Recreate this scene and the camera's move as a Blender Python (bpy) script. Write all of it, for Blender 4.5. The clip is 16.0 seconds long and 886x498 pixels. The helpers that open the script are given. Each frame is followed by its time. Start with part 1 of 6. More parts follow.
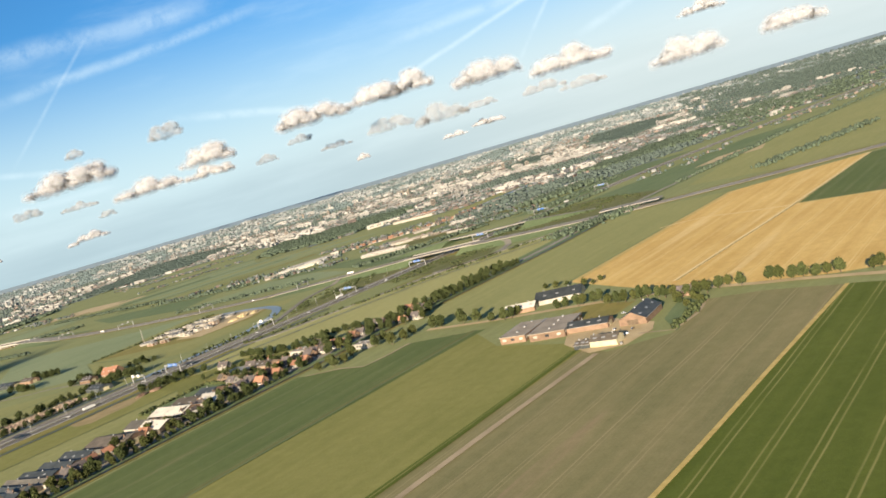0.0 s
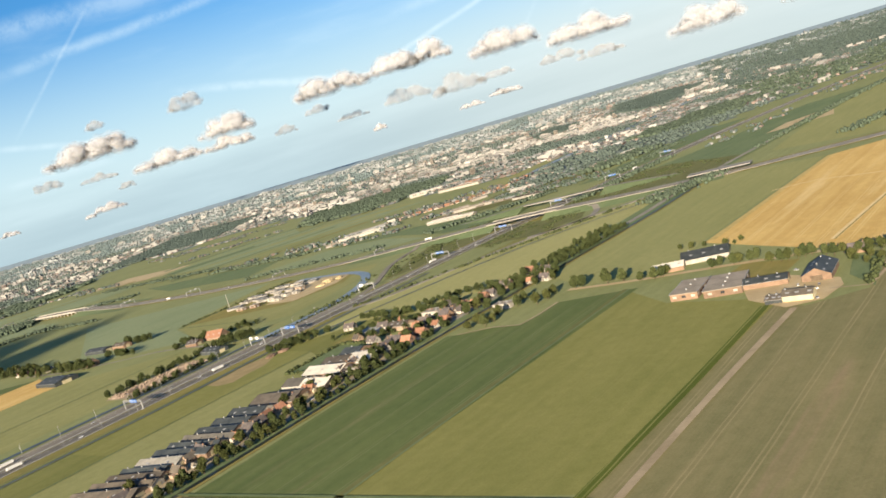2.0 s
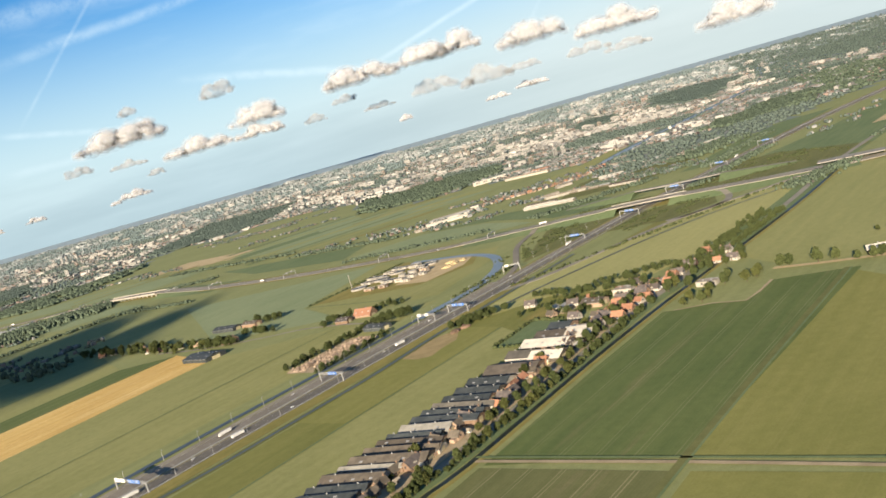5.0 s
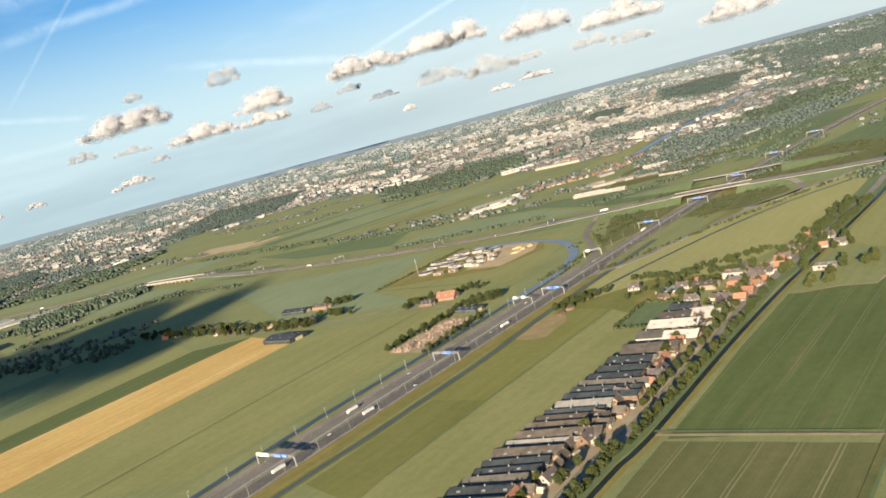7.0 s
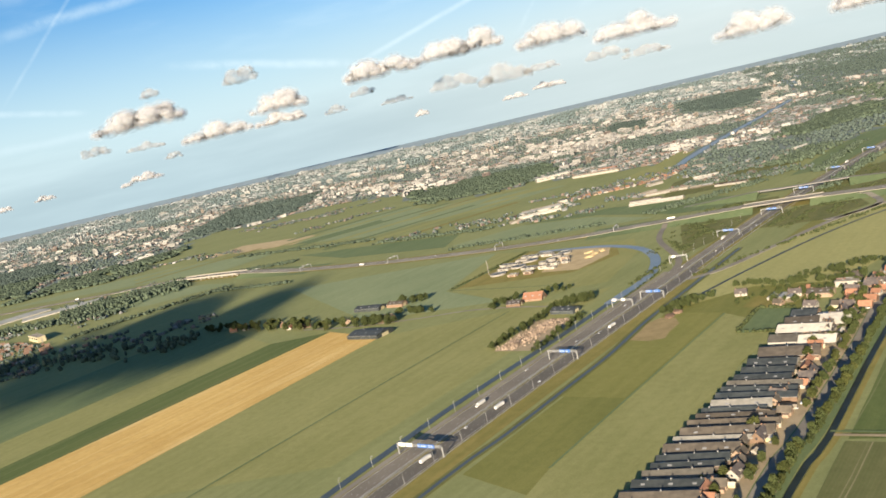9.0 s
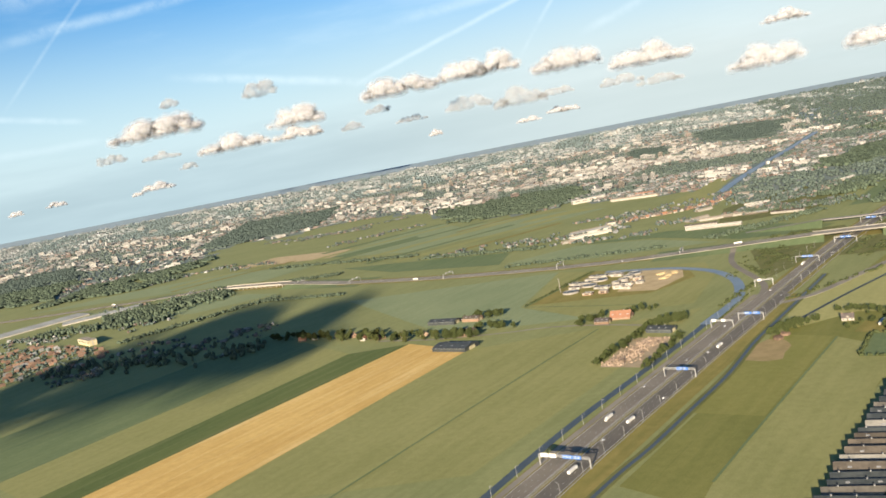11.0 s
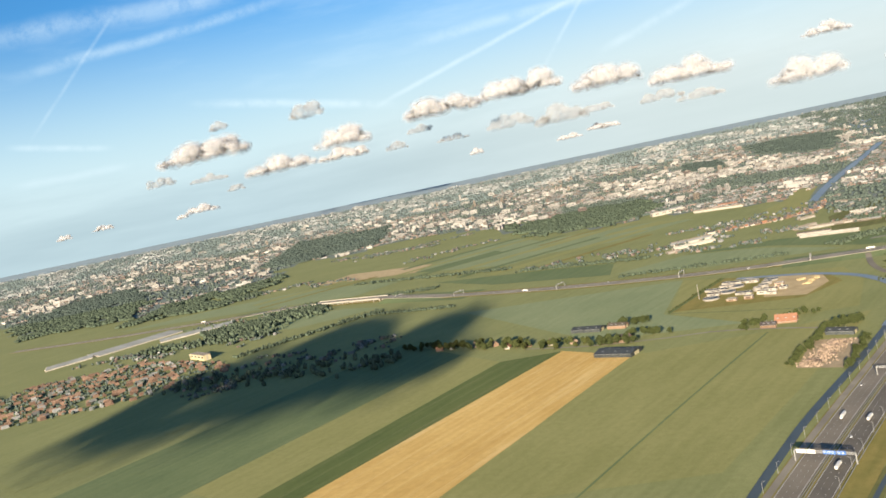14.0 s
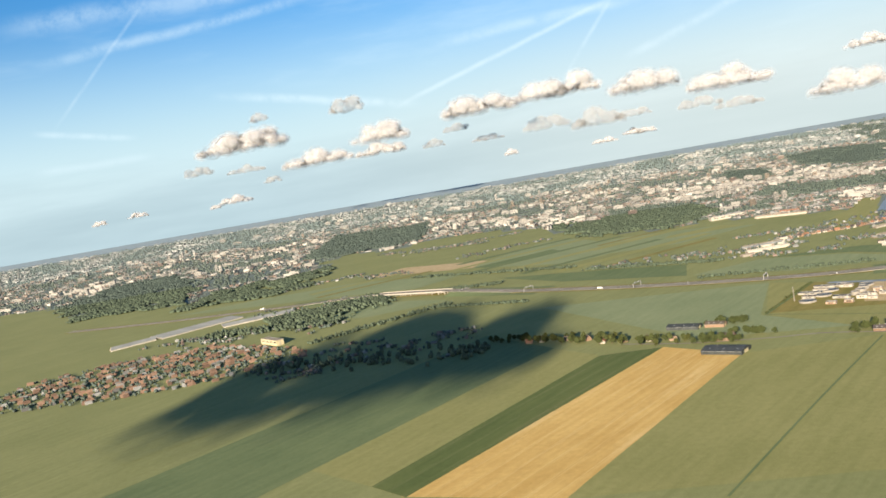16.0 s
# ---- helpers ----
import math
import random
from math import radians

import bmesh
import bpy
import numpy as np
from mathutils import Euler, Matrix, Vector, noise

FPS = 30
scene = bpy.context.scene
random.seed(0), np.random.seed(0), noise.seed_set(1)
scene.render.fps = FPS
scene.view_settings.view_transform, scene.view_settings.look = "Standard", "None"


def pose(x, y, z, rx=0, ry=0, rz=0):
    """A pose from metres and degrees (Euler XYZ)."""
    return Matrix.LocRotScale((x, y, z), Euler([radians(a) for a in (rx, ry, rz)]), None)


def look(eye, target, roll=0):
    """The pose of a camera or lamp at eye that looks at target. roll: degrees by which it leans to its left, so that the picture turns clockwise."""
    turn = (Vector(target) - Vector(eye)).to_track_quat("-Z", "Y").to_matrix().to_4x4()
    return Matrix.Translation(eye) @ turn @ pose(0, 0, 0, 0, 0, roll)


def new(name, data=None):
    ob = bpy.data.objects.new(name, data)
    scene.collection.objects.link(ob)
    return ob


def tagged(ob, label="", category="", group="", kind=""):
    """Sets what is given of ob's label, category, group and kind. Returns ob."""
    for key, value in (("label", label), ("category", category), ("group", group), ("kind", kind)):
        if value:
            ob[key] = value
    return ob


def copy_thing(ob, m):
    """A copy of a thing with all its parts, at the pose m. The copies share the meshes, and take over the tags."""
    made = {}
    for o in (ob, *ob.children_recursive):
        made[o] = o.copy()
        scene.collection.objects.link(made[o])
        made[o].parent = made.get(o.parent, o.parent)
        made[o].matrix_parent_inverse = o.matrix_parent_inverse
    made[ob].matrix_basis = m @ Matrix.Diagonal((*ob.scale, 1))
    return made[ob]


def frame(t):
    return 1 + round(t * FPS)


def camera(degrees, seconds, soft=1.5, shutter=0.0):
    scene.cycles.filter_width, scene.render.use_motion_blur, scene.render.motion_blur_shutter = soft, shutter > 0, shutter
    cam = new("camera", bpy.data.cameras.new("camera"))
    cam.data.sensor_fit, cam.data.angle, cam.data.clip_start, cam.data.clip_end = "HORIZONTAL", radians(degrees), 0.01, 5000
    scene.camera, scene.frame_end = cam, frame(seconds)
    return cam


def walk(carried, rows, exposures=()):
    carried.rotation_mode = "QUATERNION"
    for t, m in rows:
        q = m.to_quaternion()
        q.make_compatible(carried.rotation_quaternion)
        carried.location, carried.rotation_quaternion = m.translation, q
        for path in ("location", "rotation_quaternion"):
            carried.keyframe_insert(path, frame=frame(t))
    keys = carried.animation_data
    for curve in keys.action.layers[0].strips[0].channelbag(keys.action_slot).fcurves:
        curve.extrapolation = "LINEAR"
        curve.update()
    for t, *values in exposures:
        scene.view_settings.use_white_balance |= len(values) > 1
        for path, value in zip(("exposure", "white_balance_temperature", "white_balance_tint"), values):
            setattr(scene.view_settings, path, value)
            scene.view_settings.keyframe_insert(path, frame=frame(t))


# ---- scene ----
cam = camera(54.86, 16.0, soft=1.75)
PATH = [
    (0, (0.04, 0.00, 88.24), (0.217, 99.507, 78.302), -16.36),
    (0.5, (-19.02, -0.79, 92.37), (-19.138, 98.703, 82.275), -16.60),
    (1, (-38.07, -1.53, 96.49), (-38.419, 97.925, 86.091), -16.78),
    (1.5, (-57.11, -2.24, 100.58), (-57.701, 97.105, 89.135), -16.77),
    (2, (-76.13, -2.90, 104.65), (-77.202, 96.249, 91.668), -16.57),
    (2.5, (-95.16, -3.52, 108.68), (-96.504, 95.564, 95.269), -16.36),
    (3, (-114.17, -4.11, 112.67), (-115.509, 94.958, 99.099), -16.00),
    (3.5, (-133.18, -4.65, 116.61), (-134.948, 94.345, 102.608), -15.89),
    (4, (-152.18, -5.16, 120.50), (-154.089, 93.886, 106.864), -15.90),
    (6.5, (-247.11, -7.17, 138.92), (-247.743, 91.838, 124.877), -15.51),
    (7, (-266.08, -7.47, 142.35), (-266.601, 91.403, 127.385), -15.12),
    (7.5, (-285.06, -7.74, 145.69), (-285.272, 91.123, 130.640), -14.63),
    (8, (-304.03, -7.97, 148.93), (-304.105, 90.931, 134.170), -14.22),
    (8.5, (-323.00, -8.18, 152.06), (-322.730, 90.775, 137.640), -13.71),
    (9, (-341.98, -8.36, 155.07), (-341.569, 90.613, 140.759), -13.12),
    (11.5, (-436.86, -8.83, 168.17), (-435.201, 90.578, 157.414), -10.91),
    (12, (-455.85, -8.84, 170.36), (-454.049, 90.698, 160.973), -10.96),
    (12.5, (-474.84, -8.84, 172.39), (-473.120, 90.746, 163.422), -11.14),
    (13, (-493.83, -8.81, 174.26), (-492.741, 90.694, 164.325), -11.42),
    (13.5, (-512.84, -8.75, 175.95), (-512.517, 90.747, 165.973), -11.78),
    (14, (-531.84, -8.68, 177.46), (-532.365, 90.893, 168.233), -11.92),
    (14.5, (-550.86, -8.58, 178.80), (-551.957, 91.069, 170.541), -11.60),
    (15, (-569.88, -8.47, 179.94), (-571.538, 91.198, 171.950), -10.97),
    (15.5, (-588.91, -8.33, 180.88), (-591.062, 91.290, 172.496), -10.33),
    (16, (-607.95, -8.18, 181.63), (-610.427, 91.403, 172.876), -9.91),
]
walk(cam, [(t, look(eye, target, roll)) for t, eye, target, roll in PATH])

# ---- world, sun ----
SUN_EL, SUN_AZ = radians(13.7), radians(-159.5)
to_sun = Vector((math.sin(SUN_AZ) * math.cos(SUN_EL), math.cos(SUN_AZ) * math.cos(SUN_EL), math.sin(SUN_EL)))
sun_data = bpy.data.lights.new("sun", "SUN")
sun_data.energy, sun_data.angle, sun_data.color = 5.0, radians(0.53), (1.0, 0.825, 0.60)
sun = new("sun", sun_data)
sun.matrix_world = look((0, 0, 0), -to_sun)
scene.view_settings.exposure = 1.58


class Nodes:
    """Short ways to add nodes to a tree."""

    def __init__(self, tree):
        self.tree = tree
        tree.nodes.clear()

    def add(self, kind, out=0, **values):
        node = self.tree.nodes.new(kind)
        for key, value in values.items():
            if key.startswith("in_"):
                key = key[3:]
                socket = node.inputs[int(key)] if key.isdigit() else node.inputs[key]
                if isinstance(value, bpy.types.NodeSocket):
                    self.tree.links.new(value, socket)
                else:
                    socket.default_value = value
            else:
                setattr(node, key, value)
        return node if out is None or not node.outputs else node.outputs[out]

    def math(self, op, a, b=0.0, c=0.0, clamp=False):
        return self.add("ShaderNodeMath", operation=op, use_clamp=clamp, in_0=a, in_1=b, in_2=c)

    def vec(self, op, a, b=(0, 0, 0)):
        return self.add("ShaderNodeVectorMath", operation=op, in_0=a, in_1=b)

    def noise(self, vector, scale, detail=3.0, rough=0.55, out=0):
        return self.add("ShaderNodeTexNoise", out, in_Vector=vector, in_Scale=scale, in_Detail=detail, in_Roughness=rough)

    def mix(self, factor, a, b, blend="MIX"):
        node = self.add("ShaderNodeMix", None, data_type="RGBA", blend_type=blend)
        for socket, value in ((node.inputs[0], factor), (node.inputs[6], a), (node.inputs[7], b)):
            if isinstance(value, bpy.types.NodeSocket):
                self.tree.links.new(value, socket)
            else:
                socket.default_value = value if isinstance(value, (int, float)) else (*value, 1.0)[:4]
        return node.outputs[2]

    def ramp(self, value, low, high):
        return self.add("ShaderNodeMapRange", in_0=value, in_1=low, in_2=high, interpolation_type="SMOOTHSTEP")


TRAILS = [
    ((0.6365, 0.3707, -0.6764), (-0.3493, 0.9204, 0.1757), 0.08, 0.004, 0.28),
    ((0.2839, 0.0952, -0.9541), (0.0804, 0.9892, 0.1226), 0.13, 0.006, 0.6),
    ((0.0704, 0.2270, -0.9713), (-0.2588, 0.9446, 0.2020), 0.15, 0.012, 0.45),
    ((-0.2022, 0.0776, -0.9763), (-0.1353, 0.9851, 0.1064), 0.11, 0.010, 0.60),
    ((0.3176, 0.0192, -0.9480), (0.2877, 0.9507, 0.1156), 0.08, 0.010, 0.45),
    ((-0.0097, 0.2368, -0.9715), (-0.2949, 0.9277, 0.2290), 0.14, 0.022, 0.42),
    ((-0.2055, 0.0263, -0.9783), (-0.3801, 0.9190, 0.1045), 0.05, 0.007, 0.45),
    ((0.0582, 0.1433, -0.9880), (0.1214, 0.9813, 0.1495), 0.12, 0.012, 0.40),
    ((0.7713, -0.0610, -0.6335), (0.1752, 0.9773, 0.1193), 0.05, 0.005, 0.40),
    ((-0.0277, 0.0672, -0.9974), (-0.3770, 0.9234, 0.0727), 0.06, 0.010, 0.30),
]
world = bpy.data.worlds.new("world")
scene.world = world
world.use_nodes = True
n = Nodes(world.node_tree)
direction = n.add("ShaderNodeTexCoord")
sep = n.add("ShaderNodeSeparateXYZ", None, in_0=direction)
height = n.math("MAXIMUM", sep.outputs[2], 0.012)
sky = n.add("ShaderNodeTexSky", sky_type="NISHITA", sun_disc=False, sun_elevation=SUN_EL, sun_rotation=SUN_AZ, altitude=100.0,
            air_density=1.0, dust_density=1.2, ozone_density=1.5)
# High thin cloud and old aircraft trails: each trail a great circle, faint and frayed, of limited length.
fray = n.noise(direction, 9.0, 5.0, 0.62)
broad = n.add("ShaderNodeMapping", in_0=direction, in_2=(radians(20), 0, radians(12)), in_3=(1.0, 1.0, 5.0))
veil = n.math("MULTIPLY", n.ramp(n.noise(broad, 2.6, 6.0, 0.62), 0.50, 0.82), 0.26)
for normal, middle, half, width, strength in TRAILS:
    off = n.math("ABSOLUTE", n.math("ADD", n.add("ShaderNodeVectorMath", 1, operation="DOT_PRODUCT", in_0=direction, in_1=normal), n.math("MULTIPLY_ADD", fray, width * 0.8, -width * 0.4)))
    along = n.add("ShaderNodeVectorMath", 1, operation="DISTANCE", in_0=direction, in_1=middle)
    line = n.math("MULTIPLY", n.math("SUBTRACT", 1.0, n.ramp(off, 0.0, width * 0.75)), n.math("SUBTRACT", 1.0, n.ramp(along, half * 0.6, half * 1.15)))
    veil = n.math("ADD", veil, n.math("MULTIPLY", line, n.math("MULTIPLY", n.ramp(n.noise(direction, 22.0, 5.0, 0.7), 0.22, 0.62), strength * 0.75)), clamp=True)
fade = n.ramp(height, 0.03, 0.25)
bank = n.noise(n.add("ShaderNodeMapping", in_0=direction, in_3=(3.0, 3.0, 22.0)), 1.6, 5.0, 0.55)
murk = n.ramp(n.math("MULTIPLY_ADD", bank, -0.09, n.math("ADD", height, 0.045)), -0.012, 0.085)
# Towards the sun the sky is paler and less blue.
blue = n.mix(1.0, sky, n.mix(n.ramp(sep.outputs[1], -0.35, 0.30), (0.56, 0.74, 0.92), (0.28, 0.72, 1.13)), "MULTIPLY")
east = n.ramp(sep.outputs[0], -0.30, 0.36)
hazy = n.mix(murk, n.mix(east, (3.25, 4.3, 4.7), (4.5, 5.25, 5.25)), n.mix(east, (4.7, 5.95, 6.3), (5.3, 6.0, 6.0)))
tinted = n.mix(fade, hazy, blue)
white = n.mix(veil, tinted, (6.1, 7.3, 7.8))
background = n.add("ShaderNodeBackground", in_0=white, in_1=0.050)
n.add("ShaderNodeOutputWorld", in_0=background)

# ---- materials ----
ALONG = 39.8  # the fields' grain, in degrees from north to east


def material(name):
    m = bpy.data.materials.new(name)
    m.use_nodes = True
    return m, Nodes(m.node_tree)


def finish(n, colour, rough=0.85, bump=None, distance=0.1, metal=0.0, spec=0.3):
    extra = {}
    if bump is not None:
        extra["in_Normal"] = n.add("ShaderNodeBump", in_Height=bump, in_Distance=distance, in_Strength=0.6)
    bsdf = n.add("ShaderNodeBsdfPrincipled", in_Roughness=rough, in_Metallic=metal, **{"in_Base Color": colour, "in_Specular IOR Level": spec}, **extra)
    n.add("ShaderNodeOutputMaterial", in_0=bsdf)


def plain(name, a, b, scale=0.6, rough=0.8, fine=6.0, metal=0.0, vary=0.0, bump=0.02, spec=0.3):
    """A surface that wanders between two colours, with finer grain over it; vary: how much single pieces differ."""
    m, n = material(name)
    where = n.add("ShaderNodeTexCoord", 3)
    big, small = n.noise(where, scale, 4.0), n.noise(where, fine, 3.0)
    colour = n.mix(n.ramp(big, 0.3, 0.7), (*a, 1), (*b, 1))
    colour = n.mix(0.5, colour, n.mix(small, (0.62, 0.62, 0.62), (1.38, 1.38, 1.38)), "MULTIPLY")
    if vary:
        loose = n.add("ShaderNodeObjectInfo", 5)
        isle = n.add("ShaderNodeNewGeometry", 8)
        either = n.math("FRACT", n.math("ADD", loose, isle))
        colour = n.mix(1.0, colour, n.mix(either, (1 - vary,) * 3, (1 + vary,) * 3), "MULTIPLY")
    finish(n, colour, rough, small, bump, metal, spec)
    return m


def crop(name, a, b, line, spacing=9.0, width=0.10, strength=0.8, angle=ALONG, rows=0.0, patch=0.012, bare=0.0, soil=(0.25, 0.2, 0.12)):
    """A field: colour that drifts in long streaks along the drilling, pairs of wheel tracks, fine rows, bare places."""
    m, n = material(name)
    where = n.add("ShaderNodeNewGeometry", 0)
    turn = n.add("ShaderNodeMapping", in_0=where, in_2=(0, 0, radians(angle)))
    streak = n.add("ShaderNodeMapping", in_0=turn, in_3=(1.0, 0.07, 1.0))
    across = n.add("ShaderNodeSeparateXYZ", None, in_0=turn).outputs[0]
    wobble = n.math("ADD", across, n.math("MULTIPLY", n.noise(where, 0.02, 2.0), 1.2))
    drift = n.ramp(n.noise(streak, 0.16, 4.0, 0.6), 0.3, 0.7)
    patches = n.ramp(n.noise(where, patch, 4.0, 0.6), 0.3, 0.72)
    grain = n.math("MULTIPLY_ADD", n.noise(where, 1.1, 5.0, 0.75), 0.6, n.math("MULTIPLY", n.noise(where, 0.22, 4.0, 0.6), 0.4))
    colour = n.mix(n.math("MULTIPLY_ADD", drift, 0.55, n.math("MULTIPLY", patches, 0.45)), (*a, 1), (*b, 1))
    if bare:
        colour = n.mix(n.math("MULTIPLY", n.ramp(n.noise(streak, 0.045, 5.0, 0.65), 0.56, 0.72), bare), colour, (*soil, 1))
    if rows:
        comb = n.math("SINE", n.math("MULTIPLY", wobble, 2 * math.pi / 1.5))
        colour = n.mix(n.math("MULTIPLY", n.ramp(comb, -0.2, 0.9), rows), colour, (*soil, 1))
    colour = n.mix(1.0, colour, n.mix(n.ramp(grain, 0.25, 0.75), (0.84, 0.85, 0.82), (1.16, 1.15, 1.18)), "MULTIPLY")
    if strength:
        cell = n.math("FRACT", n.math("DIVIDE", wobble, spacing))
        pair = n.math("ABSOLUTE", n.math("SUBTRACT", n.math("ABSOLUTE", n.math("SUBTRACT", cell, 0.5)), width))
        track = n.math("SUBTRACT", 1.0, n.ramp(pair, 0.12 / spacing, 0.42 / spacing))
        worn = n.math("MULTIPLY", track, n.ramp(n.noise(streak, 0.25, 4.0), 0.25, 0.65))
        colour = n.mix(n.math("MULTIPLY", worn, strength), colour, (*line, 1))
    finish(n, colour, 0.95, grain, 0.25, spec=0.1)
    return m


LUSHPASTURE = crop("lush_pasture", (0.136, 0.146, 0.044), (0.178, 0.180, 0.058), (0.24, 0.22, 0.09), 16.0, 0.06, 0.2, patch=0.02, bare=0.2, soil=(0.24, 0.20, 0.075))
YOUNGROWS = crop("green_rows", (0.098, 0.112, 0.044), (0.138, 0.142, 0.060), (0.32, 0.28, 0.17), 14.0, 0.06, 0.6, rows=0.10, bare=0.5, soil=(0.20, 0.165, 0.095))
SUNMEADOW = crop("sunlit_meadow", (0.262, 0.260, 0.108), (0.308, 0.298, 0.126), (0.30, 0.28, 0.13), 16.0, 0.05, 0.12)
GRASS = crop("pasture", (0.172, 0.192, 0.082), (0.225, 0.240, 0.108), (0.2, 0.2, 0.08), strength=0.0)
MEADOW = crop("meadow", (0.198, 0.205, 0.080), (0.248, 0.248, 0.104), (0.26, 0.25, 0.11), 14.0, 0.06, 0.15)
NEARMEADOW = crop("clipped_meadow", (0.165, 0.170, 0.052), (0.208, 0.204, 0.068), (0.24, 0.22, 0.09), 16.0, 0.06, 0.2, patch=0.02)
MEADOW2 = crop("pale_meadow", (0.210, 0.218, 0.086), (0.255, 0.255, 0.106), (0.28, 0.27, 0.12), 16.0, 0.05, 0.15)
# Farther meadows: a bluer grass colour that stands in for distance haze.
COOLGRASS = crop("haze_cooled_polder_grass", (0.170, 0.212, 0.114), (0.226, 0.262, 0.146), (0.2, 0.2, 0.1), strength=0.0)
BEET = crop("potato_field", (0.074, 0.106, 0.036), (0.112, 0.140, 0.050), (0.24, 0.23, 0.13), 15.0, 0.06, 0.42, rows=0.06, bare=0.6, soil=(0.18, 0.158, 0.082))
LUSH = crop("beet_field", (0.068, 0.092, 0.016), (0.096, 0.118, 0.024), (0.28, 0.26, 0.10), 12.0, 0.09, 0.6)
STUBBLE = crop("young_crop", (0.148, 0.146, 0.067), (0.216, 0.192, 0.095), (0.36, 0.29, 0.17), 17.0, 0.05, 0.42, rows=0.09, bare=0.9, soil=(0.25, 0.19, 0.115))
WHEAT = crop("wheat", (0.44, 0.29, 0.092), (0.58, 0.41, 0.155), (0.68, 0.53, 0.27), 15.0, 0.06, 0.5, bare=0.75, soil=(0.64, 0.49, 0.24))
ROUGH = crop("rough_grass", (0.150, 0.145, 0.045), (0.245, 0.205, 0.070), (0.2, 0.2, 0.08), strength=0.0, patch=0.06)
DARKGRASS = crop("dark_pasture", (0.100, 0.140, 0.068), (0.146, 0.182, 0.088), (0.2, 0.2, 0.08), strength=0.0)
SCRUB = crop("low_scrub", (0.094, 0.105, 0.040), (0.150, 0.152, 0.060), (0.2, 0.2, 0.08), strength=0.0, patch=0.09)
# Horizon land: this blue-grey is the haze in front of it, put into the colour.
HORIZON = crop("haze_coloured_far_land", (0.195, 0.258, 0.305), (0.235, 0.298, 0.340), (0.2, 0.2, 0.18), strength=0.0, patch=0.008)
# City ground: cooled towards blue, with the haze over it put into the colour.
URBAN = crop("urban_ground", (0.120, 0.155, 0.140), (0.180, 0.212, 0.195), (0.2, 0.2, 0.18), strength=0.0, patch=0.02, bare=0.7, soil=(0.29, 0.29, 0.285))
PALESTRAW = plain("pale_cut_straw", (0.55, 0.42, 0.20), (0.66, 0.52, 0.28), 0.3, 0.95, 1.5)
DRYGRASS = plain("dry_straw_grass", (0.36, 0.27, 0.085), (0.46, 0.35, 0.13), 0.3, 0.95, 1.5)
GLASSROOF = plain("dusty_greenhouse_glass", (0.20, 0.21, 0.205), (0.28, 0.29, 0.28), 0.1, 0.5, 2.0)
TAWNY = plain("tawny_trodden_grass", (0.225, 0.175, 0.080), (0.290, 0.220, 0.108), 0.12, 0.95, 1.5)
TOWNTILE = plain("town_roof_tiles", (0.118, 0.078, 0.058), (0.160, 0.104, 0.078), 0.02, 0.85, 0.4, vary=0.4)
DIRT = plain("bare_soil", (0.25, 0.20, 0.125), (0.34, 0.275, 0.18), 0.08, 0.95, 1.5)
SAND = plain("sandy_soil", (0.34, 0.265, 0.145), (0.43, 0.34, 0.20), 0.08, 0.95, 1.5)
ASPHALT = plain("asphalt", (0.098, 0.090, 0.076), (0.128, 0.117, 0.100), 0.05, 0.85, 2.0)
OLD_ASPHALT = plain("worn_asphalt", (0.145, 0.130, 0.106), (0.188, 0.168, 0.138), 0.05, 0.85, 2.0)
PALE_ROAD = plain("worn_concrete_road", (0.17, 0.155, 0.13), (0.24, 0.22, 0.18), 0.05, 0.85, 2.0)
CONCRETE = plain("concrete", (0.17, 0.16, 0.145), (0.24, 0.225, 0.205), 0.3, 0.8, 4.0)
PAINT = plain("road_paint", (0.42, 0.42, 0.40), (0.52, 0.52, 0.50), 0.5, 0.7, 4.0)
GALV = plain("galvanised_steel", (0.22, 0.225, 0.23), (0.32, 0.325, 0.33), 0.8, 0.5, 6.0, 0.3)
BRICK = plain("red_brick", (0.128, 0.086, 0.060), (0.182, 0.122, 0.086), 0.5, 0.85, 5.0, vary=0.2)
PALE_BRICK = plain("buff_brick", (0.20, 0.145, 0.105), (0.27, 0.20, 0.15), 0.5, 0.85, 5.0, vary=0.2)
WHITEWALL = plain("white_render", (0.24, 0.225, 0.20), (0.34, 0.32, 0.285), 0.4, 0.8, 5.0, vary=0.1)
TILE = plain("orange_roof_tile", (0.195, 0.098, 0.062), (0.27, 0.138, 0.088), 0.6, 0.75, 5.0, vary=0.25)
DARKTILE = plain("dark_roof_tile", (0.055, 0.050, 0.052), (0.10, 0.085, 0.08), 0.6, 0.7, 5.0, vary=0.3)
SLATE = plain("blue_grey_sheet_roof", (0.027, 0.033, 0.036), (0.050, 0.057, 0.059), 0.3, 0.6, 3.0, vary=0.25)
CORRUGATED = plain("weathered_fibre_cement", (0.064, 0.055, 0.045), (0.102, 0.088, 0.071), 0.3, 0.8, 3.0, vary=0.25)
GREYSHEET = plain("grey_sheet_roof", (0.068, 0.064, 0.056), (0.104, 0.097, 0.084), 0.3, 0.7, 3.0, vary=0.25)
PALESHEET = plain("pale_grey_sheet_roof", (0.19, 0.185, 0.165), (0.26, 0.25, 0.225), 0.3, 0.7, 3.0)
WHITEROOF = plain("whitewashed_roof", (0.40, 0.38, 0.33), (0.52, 0.49, 0.43), 0.2, 0.7, 3.0)
FELT = plain("pale_roofing_felt", (0.205, 0.178, 0.142), (0.285, 0.248, 0.200), 0.2, 0.9, 3.0)
GLASS = plain("dark_window_glass", (0.02, 0.025, 0.03), (0.035, 0.04, 0.05), 0.5, 0.12, 4.0, spec=0.6)
